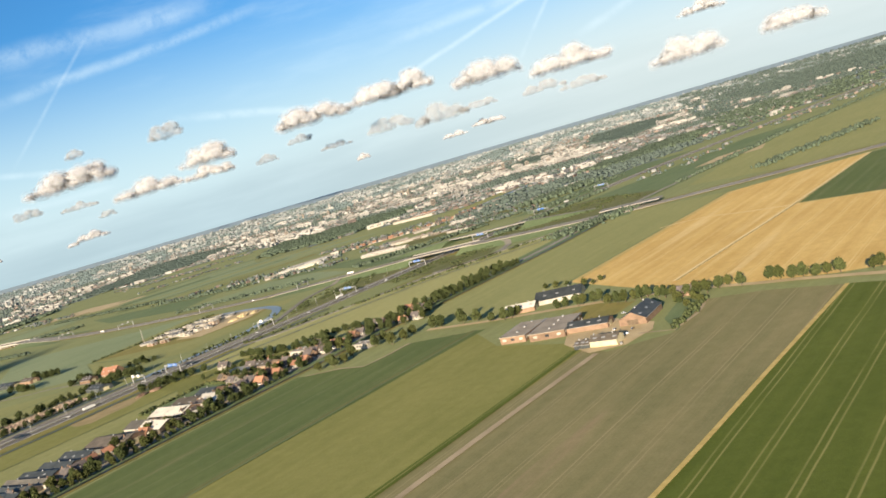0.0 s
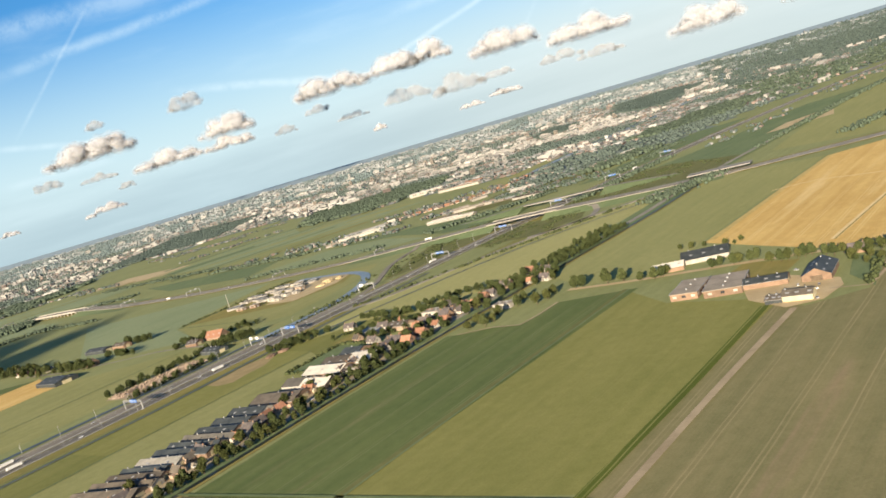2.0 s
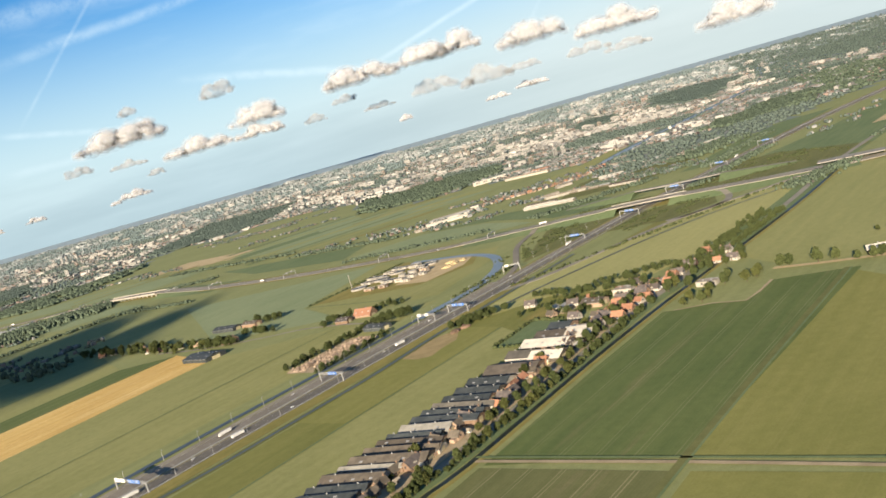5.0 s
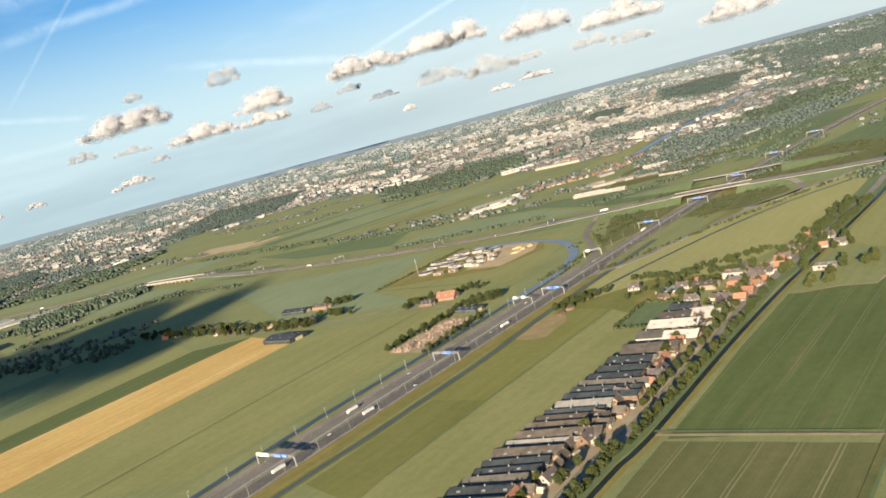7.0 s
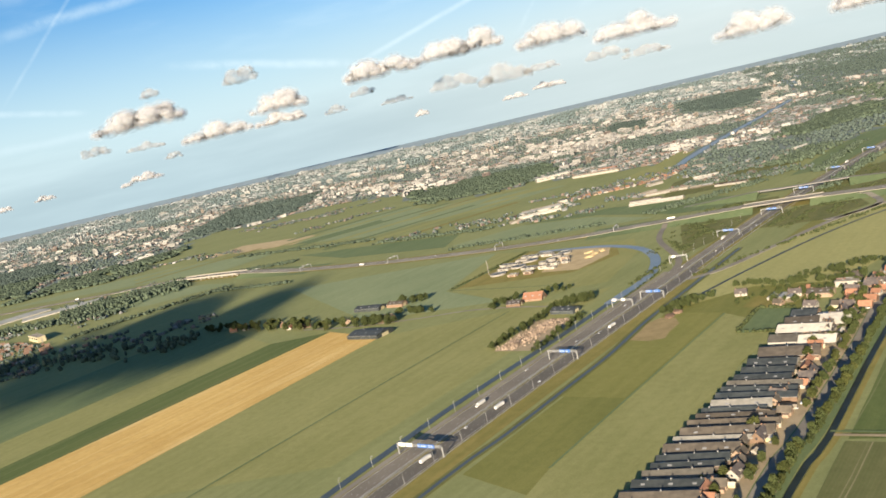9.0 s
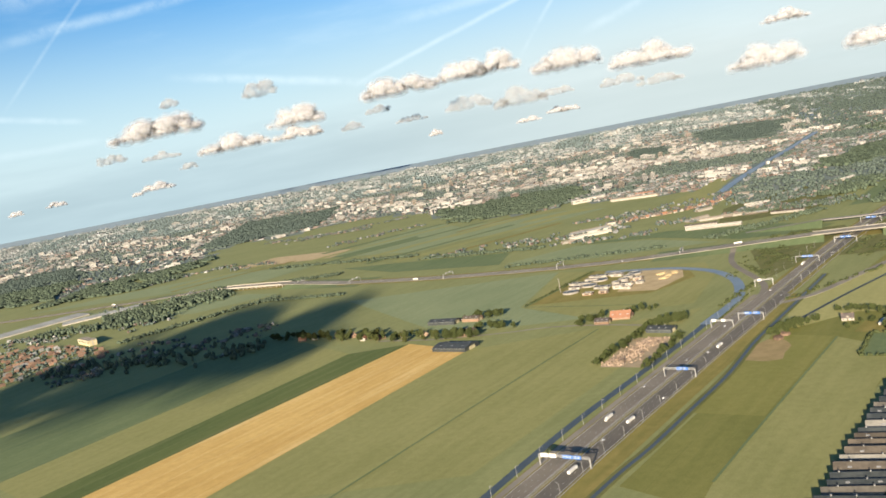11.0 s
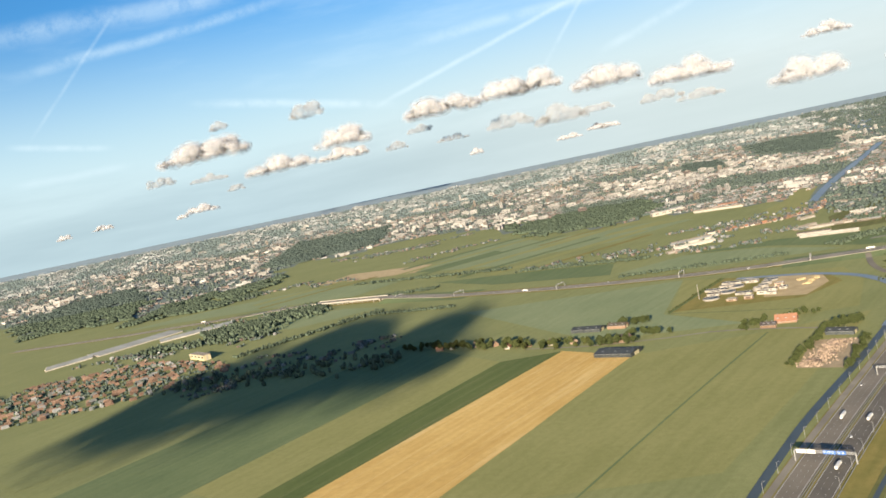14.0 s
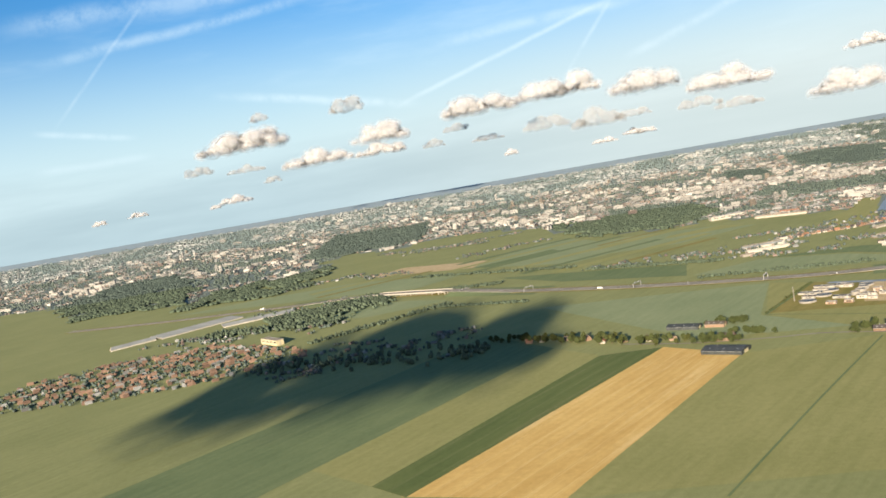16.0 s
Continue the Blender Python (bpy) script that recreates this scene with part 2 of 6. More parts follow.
BARK = plain("bark", (0.07, 0.05, 0.035), (0.11, 0.085, 0.06), 1.0, 0.95, 8.0)
BLUE_SIGN = plain("blue_sign_face", (0.03, 0.09, 0.29), (0.04, 0.12, 0.34), 0.5, 0.5, 4.0)
CREAM = plain("cream_sheet", (0.34, 0.30, 0.19), (0.42, 0.37, 0.25), 0.3, 0.6, 3.0)
BLACK = plain("black_rubber", (0.02, 0.02, 0.02), (0.03, 0.03, 0.03), 0.5, 0.8, 4.0)
PAINTED = plain("vehicle_paint", (0.45, 0.46, 0.48), (0.50, 0.51, 0.53), 0.5, 0.35, 4.0, vary=0.8, spec=0.5)
VANWHITE = plain("white_truck_body", (0.50, 0.50, 0.49), (0.60, 0.60, 0.58), 0.5, 0.4, 4.0)


def leaf(name, a, b, differ=0.4):
    m, n = material(name)
    where = n.add("ShaderNodeTexCoord", 3)
    isle = n.add("ShaderNodeNewGeometry", 8)
    loose = n.add("ShaderNodeObjectInfo", 5)
    colour = n.mix(n.noise(where, 0.9, 3.0), (*a, 1), (*b, 1))
    colour = n.mix(1.0, colour, n.mix(isle, (1 - differ,) * 3, (1 + differ,) * 3), "MULTIPLY")
    colour = n.mix(1.0, colour, n.mix(loose, (0.75, 0.8, 0.75), (1.2, 1.18, 1.1)), "MULTIPLY")
    finish(n, colour, 0.9, spec=0.05)
    return m


LEAF = leaf("foliage", (0.037, 0.045, 0.017), (0.066, 0.071, 0.027))
LEAF2 = leaf("dark_foliage", (0.034, 0.045, 0.019), (0.060, 0.070, 0.030))
# Woodland green leans blue: some distance haze is mixed into the colour.
WOOD_LEAF = leaf("woodland_foliage", (0.041, 0.059, 0.046), (0.062, 0.080, 0.060), 0.28)
# Paler, bluer foliage for greater distances: aerial haze put into the base colour.
FAR_LEAF = leaf("haze_tinted_far_foliage", (0.106, 0.138, 0.154), (0.130, 0.164, 0.178), 0.12)
CITY_LEAF = leaf("haze_tinted_city_foliage", (0.062, 0.082, 0.080), (0.086, 0.106, 0.100), 0.18)
BUSH_LEAF = leaf("scrub_foliage", (0.032, 0.042, 0.020), (0.052, 0.062, 0.030), 0.25)

m, n = material("water")
where = n.add("ShaderNodeNewGeometry", 0)
ripple = n.noise(where, 0.8, 3.0)
finish(n, n.mix(n.noise(where, 0.05), (0.054, 0.074, 0.092), (0.074, 0.096, 0.114)), 0.4, ripple, 0.03, spec=0.03)
WATER = m
# Open water: the sky's reflection is put into the pale blue base colour.
OPENWATER = plain("sky_reflection_tinted_water", (0.12, 0.15, 0.17), (0.16, 0.185, 0.205), 0.03, 0.35, 0.5, spec=0.2)
DITCHWATER = plain("weedy_ditch_water", (0.016, 0.022, 0.020), (0.028, 0.036, 0.032), 0.1, 0.4, 2.0, spec=0.1)

# ---- mesh helpers ----


def mesh_of(name, verts, faces, mats):
    data = bpy.data.meshes.new(name)
    data.from_pydata([tuple(v) for v in verts], [], faces)
    for some in mats if isinstance(mats, (list, tuple)) else [mats]:
        data.materials.append(some)
    data.update()
    return data


def part(name, bm, mat_, parent=None, label=""):
    """Links a bmesh, or a (verts, faces) pair, as one mesh object under a thing or a part."""
    if isinstance(bm, tuple):
        data = mesh_of(name, bm[0], bm[1], mat_)
    elif isinstance(bm, bpy.types.Mesh):
        data = bm
    else:
        data = bpy.data.meshes.new(name)
        bm.normal_update()
        bm.to_mesh(data)
        bm.free()
        data.materials.append(mat_)
    ob = new(name, data)
    if parent is not None:
        ob.parent = parent
    if label:
        ob["label"] = label
    return ob


def thing(name, label, category, group="", kind=""):
    ob = new(name)
    ob.empty_display_size = 0.5
    return tagged(ob, label, category, group, kind)


def box(x0, y0, z0, x1, y1, z1, bevel=0.0, bm=None):
    """A box, bevelled if asked, in a bmesh of its own or added to one."""
    fresh = bm is None
    bm = bm or bmesh.new()
    made = bmesh.ops.create_cube(bm, size=1.0)
    bmesh.ops.transform(bm, verts=made["verts"], matrix=Matrix.LocRotScale(((x0 + x1) / 2, (y0 + y1) / 2, (z0 + z1) / 2), None, (x1 - x0, y1 - y0, z1 - z0)))
    if bevel and fresh:
        bmesh.ops.bevel(bm, geom=list(bm.edges), offset=bevel, segments=1, affect="EDGES")
    return bm


def tube(points, r0, r1=None, sides=6, bm=None):
    """A tapering round bar along points."""
    bm = bm or bmesh.new()
    r1 = r0 if r1 is None else r1
    rings = []
    for k, p in enumerate(points):
        p = Vector(p)
        ahead = (Vector(points[min(k + 1, len(points) - 1)]) - Vector(points[max(k - 1, 0)])).normalized()
        side = ahead.orthogonal().normalized()
        up = ahead.cross(side)
        r = r0 + (r1 - r0) * k / (len(points) - 1)
        rings.append([bm.verts.new(p + (side * math.cos(a) + up * math.sin(a)) * r) for a in (2 * math.pi * i / sides for i in range(sides))])
    for a, b in zip(rings, rings[1:]):
        for i in range(sides):
            bm.faces.new((a[i], a[(i + 1) % sides], b[(i + 1) % sides], b[i]))
    bm.faces.new(rings[0][::-1])
    bm.faces.new(rings[-1])
    return bm


def smooth_path(points, step=12.0):
    """A Catmull-Rom line through points."""
    pts = [Vector(p).to_2d() for p in points]
    pts = [2 * pts[0] - pts[1], *pts, 2 * pts[-1] - pts[-2]]
    out = []
    for a, b, c, d in zip(pts, pts[1:], pts[2:], pts[3:]):
        count = max(1, int((c - b).length / step))
        for i in range(count):
            t = i / count
            out.append(0.5 * (2 * b + (c - a) * t + (2 * a - 5 * b + 4 * c - d) * t * t + (3 * b - a - 3 * c + d) * t**3))
    out.append(pts[-2])
    return out


def sides_of(path):
    """The unit vector to the right of each point of a path."""
    out = []
    for k in range(len(path)):
        d = (path[min(k + 1, len(path) - 1)] - path[max(k - 1, 0)]).normalized()
        out.append(Vector((d.y, -d.x)))
    return out


def ribbon(path, left, right, z, thick=0.0, lift=None):
    """A band along a path between two offsets to its right, as (verts, faces); with thickness it has edges that go down. lift: z at each point."""
    verts, faces = [], []
    for k, (p, s) in enumerate(zip(path, sides_of(path))):
        h = z + (lift[k] if lift else 0.0)
        a, b = p + s * left, p + s * right
        verts += [(a.x, a.y, h), (b.x, b.y, h)]
        if thick:
            verts += [(b.x, b.y, h - thick), (a.x, a.y, h - thick)]
    w = 4 if thick else 2
    for k in range(len(path) - 1):
        i, j = k * w, (k + 1) * w
        faces.append((i, i + 1, j + 1, j))
        if thick:
            faces += [(i + 1, i + 2, j + 2, j + 1), (i + 2, i + 3, j + 3, j + 2), (i + 3, i, j, j + 3)]
    if thick:
        faces += [(0, 3, 2, 1), tuple(len(verts) - 4 + q for q in range(4))]
    return verts, faces


def rise(y):
    """The land's height: level, then lifting very gently towards the far edge."""
    t = min(max((y - 2600.0) / 2300.0, 0.0), 1.0)
    return 84.0 * t * t

# ---- the ground, the fields ----
verts, faces = [], []
xs = [-6500 + 250 * i for i in range(53)]
ys = [-2600 + 260 * i for i in range(20)] + [2600 + 50 * i for i in range(47)]
for y in ys:
    for x in xs:
        verts.append((x, y, rise(y)))
for j in range(len(ys) - 1):
    for i in range(len(xs) - 1):
        a = j * len(xs) + i
        faces.append((a, a + 1, a + len(xs) + 1, a + len(xs)))
ground = part("ground", (verts, faces), GRASS)
tagged(ground, "flat green polder grassland reaching to the horizon", "ground", kind="structure")

layer = [0.05]


def field(corners, mat_, label, edge=2.0):
    """A field: a sheet of soil and crop just proud of the ground, its edge uneven."""
    layer[0] += 0.004
    z = layer[0]
    pts = []
    for k in range(len(corners)):
        a, b = Vector(corners[k]), Vector(corners[(k + 1) % len(corners)])
        count = max(1, int((b - a).length / 25))
        for i in range(count):
            p = a.lerp(b, i / count)
            if i:
                p += Vector((random.uniform(-1, 1), random.uniform(-1, 1))) * 0.12 * edge
            pts.append(p)
    bm = bmesh.new()
    top = [bm.verts.new((p.x, p.y, z)) for p in pts]
    bm.faces.new(top)
    bm.normal_update()
    if bm.faces[:][0].normal.z < 0:
        bmesh.ops.reverse_faces(bm, faces=list(bm.faces))
    return tagged(part("field", bm, mat_), label, "field", "farm fields", "structure")


field([(-28, 128), (31, 190), (146, 318), (330, 85), (120, -170)], LUSH, "lush green beet field with wheel tracks")
field([(-50, 206), (48, 322), (76, 321), (103, 357), (122, 345), (145, 318), (31, 190), (-4, 160)], STUBBLE, "brown and green field of young rows")
field([(-63, 219), (-50, 205), (50, 322), (43, 337)], STUBBLE, "brownish grass strip along the farm track")
field([(-135, 266), (4, 430), (12, 384), (40, 351), (43, 335), (-61, 218)], NEARMEADOW, "pale green meadow beside the farm")
field([(-203, 306), (-141, 386), (-92, 445), (-87, 441), (-68, 435), (-54, 423), (-30, 448), (10, 428), (-135, 267)], BEET, "dark green potato field with paler wheel tracks")
field([(-205, 305), (-140, 258), (-290, 72), (-355, 118)], YOUNGROWS, "brown and green field of young rows")
field([(-137, 256), (-66, 207), (-216, 25), (-285, 70)], NEARMEADOW, "pale green meadow by the farm lane")
field([(-60, 203), (-8, 158), (-150, -10), (-212, 22)], BEET, "dark green crop beyond the farm lane")
field([(66, 488), (233, 676), (345, 669), (223, 529), (258, 489), (420, 300), (230, 290), (151, 338), (98, 390)], WHEAT, "ripe golden wheat field")
field([(225, 531), (345, 665), (560, 560), (420, 305), (260, 490)], BEET, "dark green field beside golden wheat")
field([(-12, 470), (-22, 520), (57, 632), (160, 745), (233, 680), (64, 490), (30, 442)], MEADOW2, "pale green meadow between avenue and wheat")
field([(-315, 300), (-355, 358), (-200, 538), (-100, 640), (-20, 720), (30, 690), (-60, 580), (-140, 480)], LUSHPASTURE, "green pasture between motorway and sheds")
field([(-420, 405), (-577, 433), (-430, 628), (-404, 663), (-296, 650), (-215, 650), (-340, 500)], MEADOW, "wide pale green meadow by the motorway")
field([(-577, 433), (-669, 475), (-453, 727), (-404, 663)], WHEAT, "ripe golden wheat field near a dark barn")
field([(-666, 473), (-689, 500), (-507, 733), (-452, 725)], BEET, "narrow dark green crop strip")
field([(-689, 500), (-735, 550), (-540, 790), (-507, 735)], MEADOW, "narrow pale green grass strip")
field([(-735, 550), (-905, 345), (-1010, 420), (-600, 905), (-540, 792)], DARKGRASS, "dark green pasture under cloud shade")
field([(-420, 735), (-527, 1020), (-281, 935), (-345, 785), (-300, 690)], COOLGRASS, "pale meadow beside the motorway")
field([(-341, 783), (-281, 935), (-249, 895), (-150, 830), (-165, 760), (-215, 670), (-300, 690)], MEADOW, "meadow round the treatment works")
field([(-170, 600), (-60, 672), (70, 735), (100, 715), (66, 655), (-10, 570), (-40, 560), (-95, 520), (-140, 555), (-190, 545)], SUNMEADOW, "sunlit pale meadow behind the village")
field([(-317, 343), (-267, 403), (-177, 509), (-160, 455), (-200, 420), (-290, 300), (-345, 300)], MEADOW, "paler grass strip beside the long sheds")
field([(-268, 405), (-300, 431), (-250, 490), (-205, 540), (-178, 512)], NEARMEADOW, "darker grass paddock by the motorway")
field([(-241, 499), (-232, 489), (-222, 487), (-216, 498), (-206, 510), (-204, 524), (-212, 532), (-222, 526), (-231, 512)], TAWNY, "bare tawny patch in the pasture")
field([(-186, 465), (-157, 503), (-141, 486), (-163, 449)], DARKGRASS, "hedged playing field behind the sheds")
field([(-165, 512), (-148, 530), (-132, 518), (-150, 498)], ROUGH, "tawny paddock by the gardens")
field([(-146, 506), (-132, 520), (-122, 512), (-137, 497)], SAND, "sandy riding ground")
field([(40, 395), (62, 415), (80, 392), (62, 372)], ROUGH, "rough grass behind the stables")
field([(240, 803), (340, 941), (483, 1113), (700, 1260), (860, 1130), (381, 708), (314, 712)], MEADOW2, "wide sunlit meadow beyond the motorway")
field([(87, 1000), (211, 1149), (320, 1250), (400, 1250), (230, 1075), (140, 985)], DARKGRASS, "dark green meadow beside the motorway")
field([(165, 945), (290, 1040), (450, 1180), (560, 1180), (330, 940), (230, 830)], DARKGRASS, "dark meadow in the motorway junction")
field([(300, 960), (345, 1010), (420, 1040), (380, 960)], SAND, "pale sandy clearing")
field([(-804, 1688), (-740, 1769), (-567, 1640), (-600, 1558)], SAND, "pale cut hay field")
field([(-600, 1555), (-560, 1640), (-450, 1790), (-380, 1780), (-310, 1460), (-440, 1385)], COOLGRASS, "striped green polder meadow")
field([(-560, 1510), (-600, 1555), (-440, 1640), (-430, 1590)], DARKGRASS, "dark green polder strip")
field([(-375, 1430), (-340, 1640), (-230, 1600), (-140, 1560), (-100, 1480), (-258, 1400)], COOLGRASS, "long green polder meadow")
field([(-258, 1500), (-240, 1530), (-140, 1560), (-108, 1500)], MEADOW2, "pale polder strip")
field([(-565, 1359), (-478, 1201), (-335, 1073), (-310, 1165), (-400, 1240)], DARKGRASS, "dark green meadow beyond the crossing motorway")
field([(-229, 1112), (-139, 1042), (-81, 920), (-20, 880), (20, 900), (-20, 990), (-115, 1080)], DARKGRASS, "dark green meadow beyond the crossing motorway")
field([(-330, 1070), (-229, 1105), (-150, 1040), (-100, 930), (-240, 985)], COOLGRASS, "green meadow beyond the crossing motorway")
field([(-1000, 1420), (-820, 1330), (-700, 1270), (-640, 1210), (-760, 1180), (-900, 1260)], COOLGRASS, "green meadow inside the motorway bend")
field([(-1180, 1600), (-860, 1480), (-700, 1400), (-620, 1480), (-820, 1640), (-1000, 1640)], COOLGRASS, "green meadow beyond the viaduct")
field([(-640, 860), (-900, 640), (-1000, 760), (-760, 960)], GRASS, "wide pasture at the edge of town")
field([(-340, 787), (-300, 842), (-250, 898), (-172, 818), (-180, 770), (-232, 738)], ROUGH, "rough grass compound of the treatment works")
field([(-255, 770), (-210, 860), (-178, 815), (-188, 780), (-225, 745)], SAND, "sandy bare ground of the treatment works")
field([(-322, 544), (-298, 525), (-256, 581), (-286, 600)], DIRT, "earthy yard of rubble heaps")
field([(-60, 1300), (10, 1290), (90, 1440), (175, 1590), (140, 1600), (50, 1460), (-40, 1360)], MEADOW2, "pale grass bank beside the city canal")
field([(-140, 705), (-95, 855), (-20, 900), (20, 880), (-10, 790), (-60, 760)], SCRUB, "low olive scrub inside the slip road")
field([(-60, 740), (-20, 790), (30, 800), (50, 770), (40, 735), (-10, 712)], SCRUB, "low olive scrub inside the loop road")
field([(30, 870), (110, 950), (180, 940), (230, 830), (160, 780), (70, 800)], SCRUB, "low olive scrub in the motorway junction")
field([(-60, 1040), (60, 1030), (160, 1130), (230, 1230), (120, 1260), (0, 1180)], SCRUB, "tawny waste ground among far sheds", 5.0)
for k, (x, y, long_, wide, mat_) in enumerate(((-560, 1410, 330, 22, MEADOW2), (-520, 1350, 300, 18, DARKGRASS), (-470, 1300, 330, 24, MEADOW2), (-600, 1480, 350, 20, DARKGRASS), (-420, 1260, 260, 16, ROUGH), (-640, 1560, 330, 20, MEADOW2), (-380, 1500, 260, 26, MEADOW2), (-360, 1560, 240, 14, ROUGH), (-620, 1640, 280, 24, DARKGRASS), (-900, 1560, 200, 24, MEADOW2), (-880, 1500, 240, 16, ROUGH))):
    way = Vector((0.87, 0.49))
    side = Vector((-0.49, 0.87))
    a = Vector((x, y))
    field([tuple(a), tuple(a + way * long_), tuple(a + way * long_ + side * wide), tuple(a + side * wide)], mat_, "narrow strip of polder grassland", 4.0)

# ---- roads, water ----


def structure(name, geometry, mat_, label, category):
    return tagged(part(name, geometry, mat_), label, category, kind="structure")


MOTORWAY = smooth_path([(-610, 96), (-470, 270), (-374, 391), (-281, 502), (-188, 611), (-50, 772), (65, 897), (221, 1052), (402, 1221), (900, 1640)])
CROSSING = smooth_path([(-1400, 1640), (-1166, 1534), (-828, 1412), (-663, 1300), (-535, 1178), (-402, 1056), (-267, 958), (-154, 900), (-24, 836), (63, 790), (139, 757), (297, 706), (371, 686), (800, 560)])
AVENUE = smooth_path([(-345, 150), (-246, 286), (-214, 322), (-151, 400), (-100, 466), (-62, 506), (62, 642), (160, 765), (290, 905), (420, 1040)])
DITCH = smooth_path([(-337, 147), (-239, 277.5), (-209, 310.5), (-146, 390.5), (-93, 454), (-58, 493), (66, 632), (166, 755)])


def near(path, d):
    """The distance along a path, and the point there."""
    for a, b in zip(path, path[1:]):
        if d <= (b - a).length:
            return a.lerp(b, d / (b - a).length), (b - a).normalized()
        d -= (b - a).length
    return path[-1], (path[-1] - path[-2]).normalized()


def length_of(path):
    return sum((b - a).length for a, b in zip(path, path[1:]))


def dashes(path, offset, z, dash, gap, width, lift=None):
    """Broken line marks along a path."""
    verts, faces, d, total = [], [], 0.0, length_of(path)
    while d < total - dash:
        (a, way), (b, _) = near(path, d), near(path, d + dash)
        s = Vector((way.y, -way.x))
        i = len(verts)
        for p, o in ((a, -width / 2), (a, width / 2), (b, width / 2), (b, -width / 2)):
            q = p + s * (offset + o)
            verts.append((q.x, q.y, z))
        faces.append((i, i + 1, i + 2, i + 3))
        d += dash + gap
    return verts, faces


MAIN, BEYOND = [p for p in MOTORWAY if p.y <= 655], [p for p in MOTORWAY if p.y >= 645]
structure("verge_motorway", ribbon(MAIN, -18, 26, 0.24), ROUGH, "tawny grass verge along the motorway", "verge")
structure("verge_motorway_beyond", ribbon(BEYOND, -13, 14, 0.24), ROUGH, "tawny grass verge along the motorway", "verge")
structure("road_motorway_east", ribbon(MAIN, 1.4, 12.6, 0.34, 0.3), ASPHALT, "dark asphalt motorway carriageway", "road")
structure("road_motorway_west", ribbon(MAIN, -12.6, -1.4, 0.34, 0.3), OLD_ASPHALT, "worn brownish asphalt motorway carriageway", "road")
structure("road_beyond_east", ribbon(BEYOND, 1.2, 9.4, 0.335, 0.3), ASPHALT, "dark asphalt motorway carriageway", "road")
structure("road_beyond_west", ribbon(BEYOND, -9.4, -1.2, 0.335, 0.3), OLD_ASPHALT, "worn brownish asphalt motorway carriageway", "road")
structure("road_service", ribbon(MAIN, -17.2, -13.4, 0.32, 0.3), PALE_ROAD, "worn grey service lane beside the motorway", "road")
for stretch, marks in ((MAIN, ((2.0, 0), (12.0, 0), (-2.0, 0), (-12.0, 0), (5.2, 1), (8.6, 1), (-5.2, 1), (-8.6, 1))), (BEYOND, ((1.8, 0), (8.9, 0), (-1.8, 0), (-8.9, 0), (4.2, 1), (6.6, 1), (-4.2, 1), (-6.6, 1)))):
    for offset, dashed in marks:
        shape = dashes(stretch, offset, 0.36, 1.6, 4.5, 0.14) if dashed else ribbon(stretch, offset - 0.12, offset + 0.12, 0.36)
        structure("lane_marking", shape, PAINT, "white painted lane line on asphalt", "lane marking")
for offset in (-0.6, 0.6, 14.2):
    structure("guard_rail", ribbon(MOTORWAY, offset - 0.1, offset + 0.1, 0.85, 0.35), GALV, "galvanised steel guard rail along the motorway", "guard rail")

structure("verge_crossing", ribbon(CROSSING, -16, 16, 0.20), ROUGH, "grass verge along the crossing motorway", "verge")


def lift_at(p):
    """How high the crossing motorway stands over the land: two humps."""
    return 4.6 * max(0.0, 1.0 - max(0.0, (p - Vector((-3, 826))).length - 25) / 190.0) + 4.2 * max(0.0, 1.0 - max(0.0, (p - Vector((-705, 1330))).length - 75) / 150.0)


lift = [lift_at(p) for p in CROSSING]
structure("road_crossing", ribbon(CROSSING, -9.5, 9.5, 0.34, 0.6, lift), PALE_ROAD, "grey motorway rising to an overpass", "road")
for offset in (-9.0, -0.3, 0.3, 9.0):
    structure("lane_marking", ribbon(CROSSING, offset - 0.12, offset + 0.12, 0.37, 0.0, lift), PAINT, "white painted lane line on asphalt", "lane marking")
for offset in (-9.8, 9.8):
    structure("bridge_parapet", ribbon([p for p in CROSSING if (p - Vector((-3, 826))).length < 42], offset - 0.2, offset + 0.2, 5.6, 0.7), CONCRETE, "pale concrete overpass parapet", "parapet")
# Embankments of the overpass on both sides of the motorway.
for k, chosen in enumerate(([p for p in CROSSING if p.x < -22 and (p - Vector((-3, 826))).length < 200], [p for p in CROSSING if p.x > 18 and (p - Vector((-3, 826))).length < 200],
                             [p for p in CROSSING if -930 < p.x < -772], [p for p in CROSSING if -638 < p.x < -500])):
    verts, faces = [], []
    for p, s in zip(chosen, sides_of(chosen)):
        h = max(0.0, lift_at(p) - 0.25)
        for o, z in ((-28, 0.1), (-10, h + 0.1), (10, h + 0.1), (28, 0.1)):
            q = p + s * o
            verts.append((q.x, q.y, z))
    for i in range(len(chosen) - 1):
        for j in range(3):
            faces.append((i * 4 + j, i * 4 + j + 1, i * 4 + j + 5, i * 4 + j + 4))
    structure("embankment", (verts, faces), DARKGRASS, "grassy embankment of the overpass", "embankment")



def bank_at(p):
    """The height of the overpass's embankment under a point."""
    d, q = min(((p - q).length, k) for k, q in enumerate(CROSSING))
    return max(0.0, lift_at(CROSSING[q]) - 0.25) * min(1.0, max(0.0, 1.0 - (d - 13.0) / 15.0))


LOOP = smooth_path([(-215, 594), (-200, 610), (-171, 646), (-155, 672), (-147, 700), (-142, 743), (-137, 785), (-126, 822), (-108, 862)])
structure("road_ramp", ribbon(LOOP, -2.8, 2.8, 0.345, 0.3, [bank_at(p) for p in LOOP]), OLD_ASPHALT, "curved asphalt motorway slip road", "road")
LOOP2 = smooth_path([(-166, 616), (-138, 622), (-81, 658), (-18, 699), (32, 721), (74, 732), (114, 744), (180, 735)])
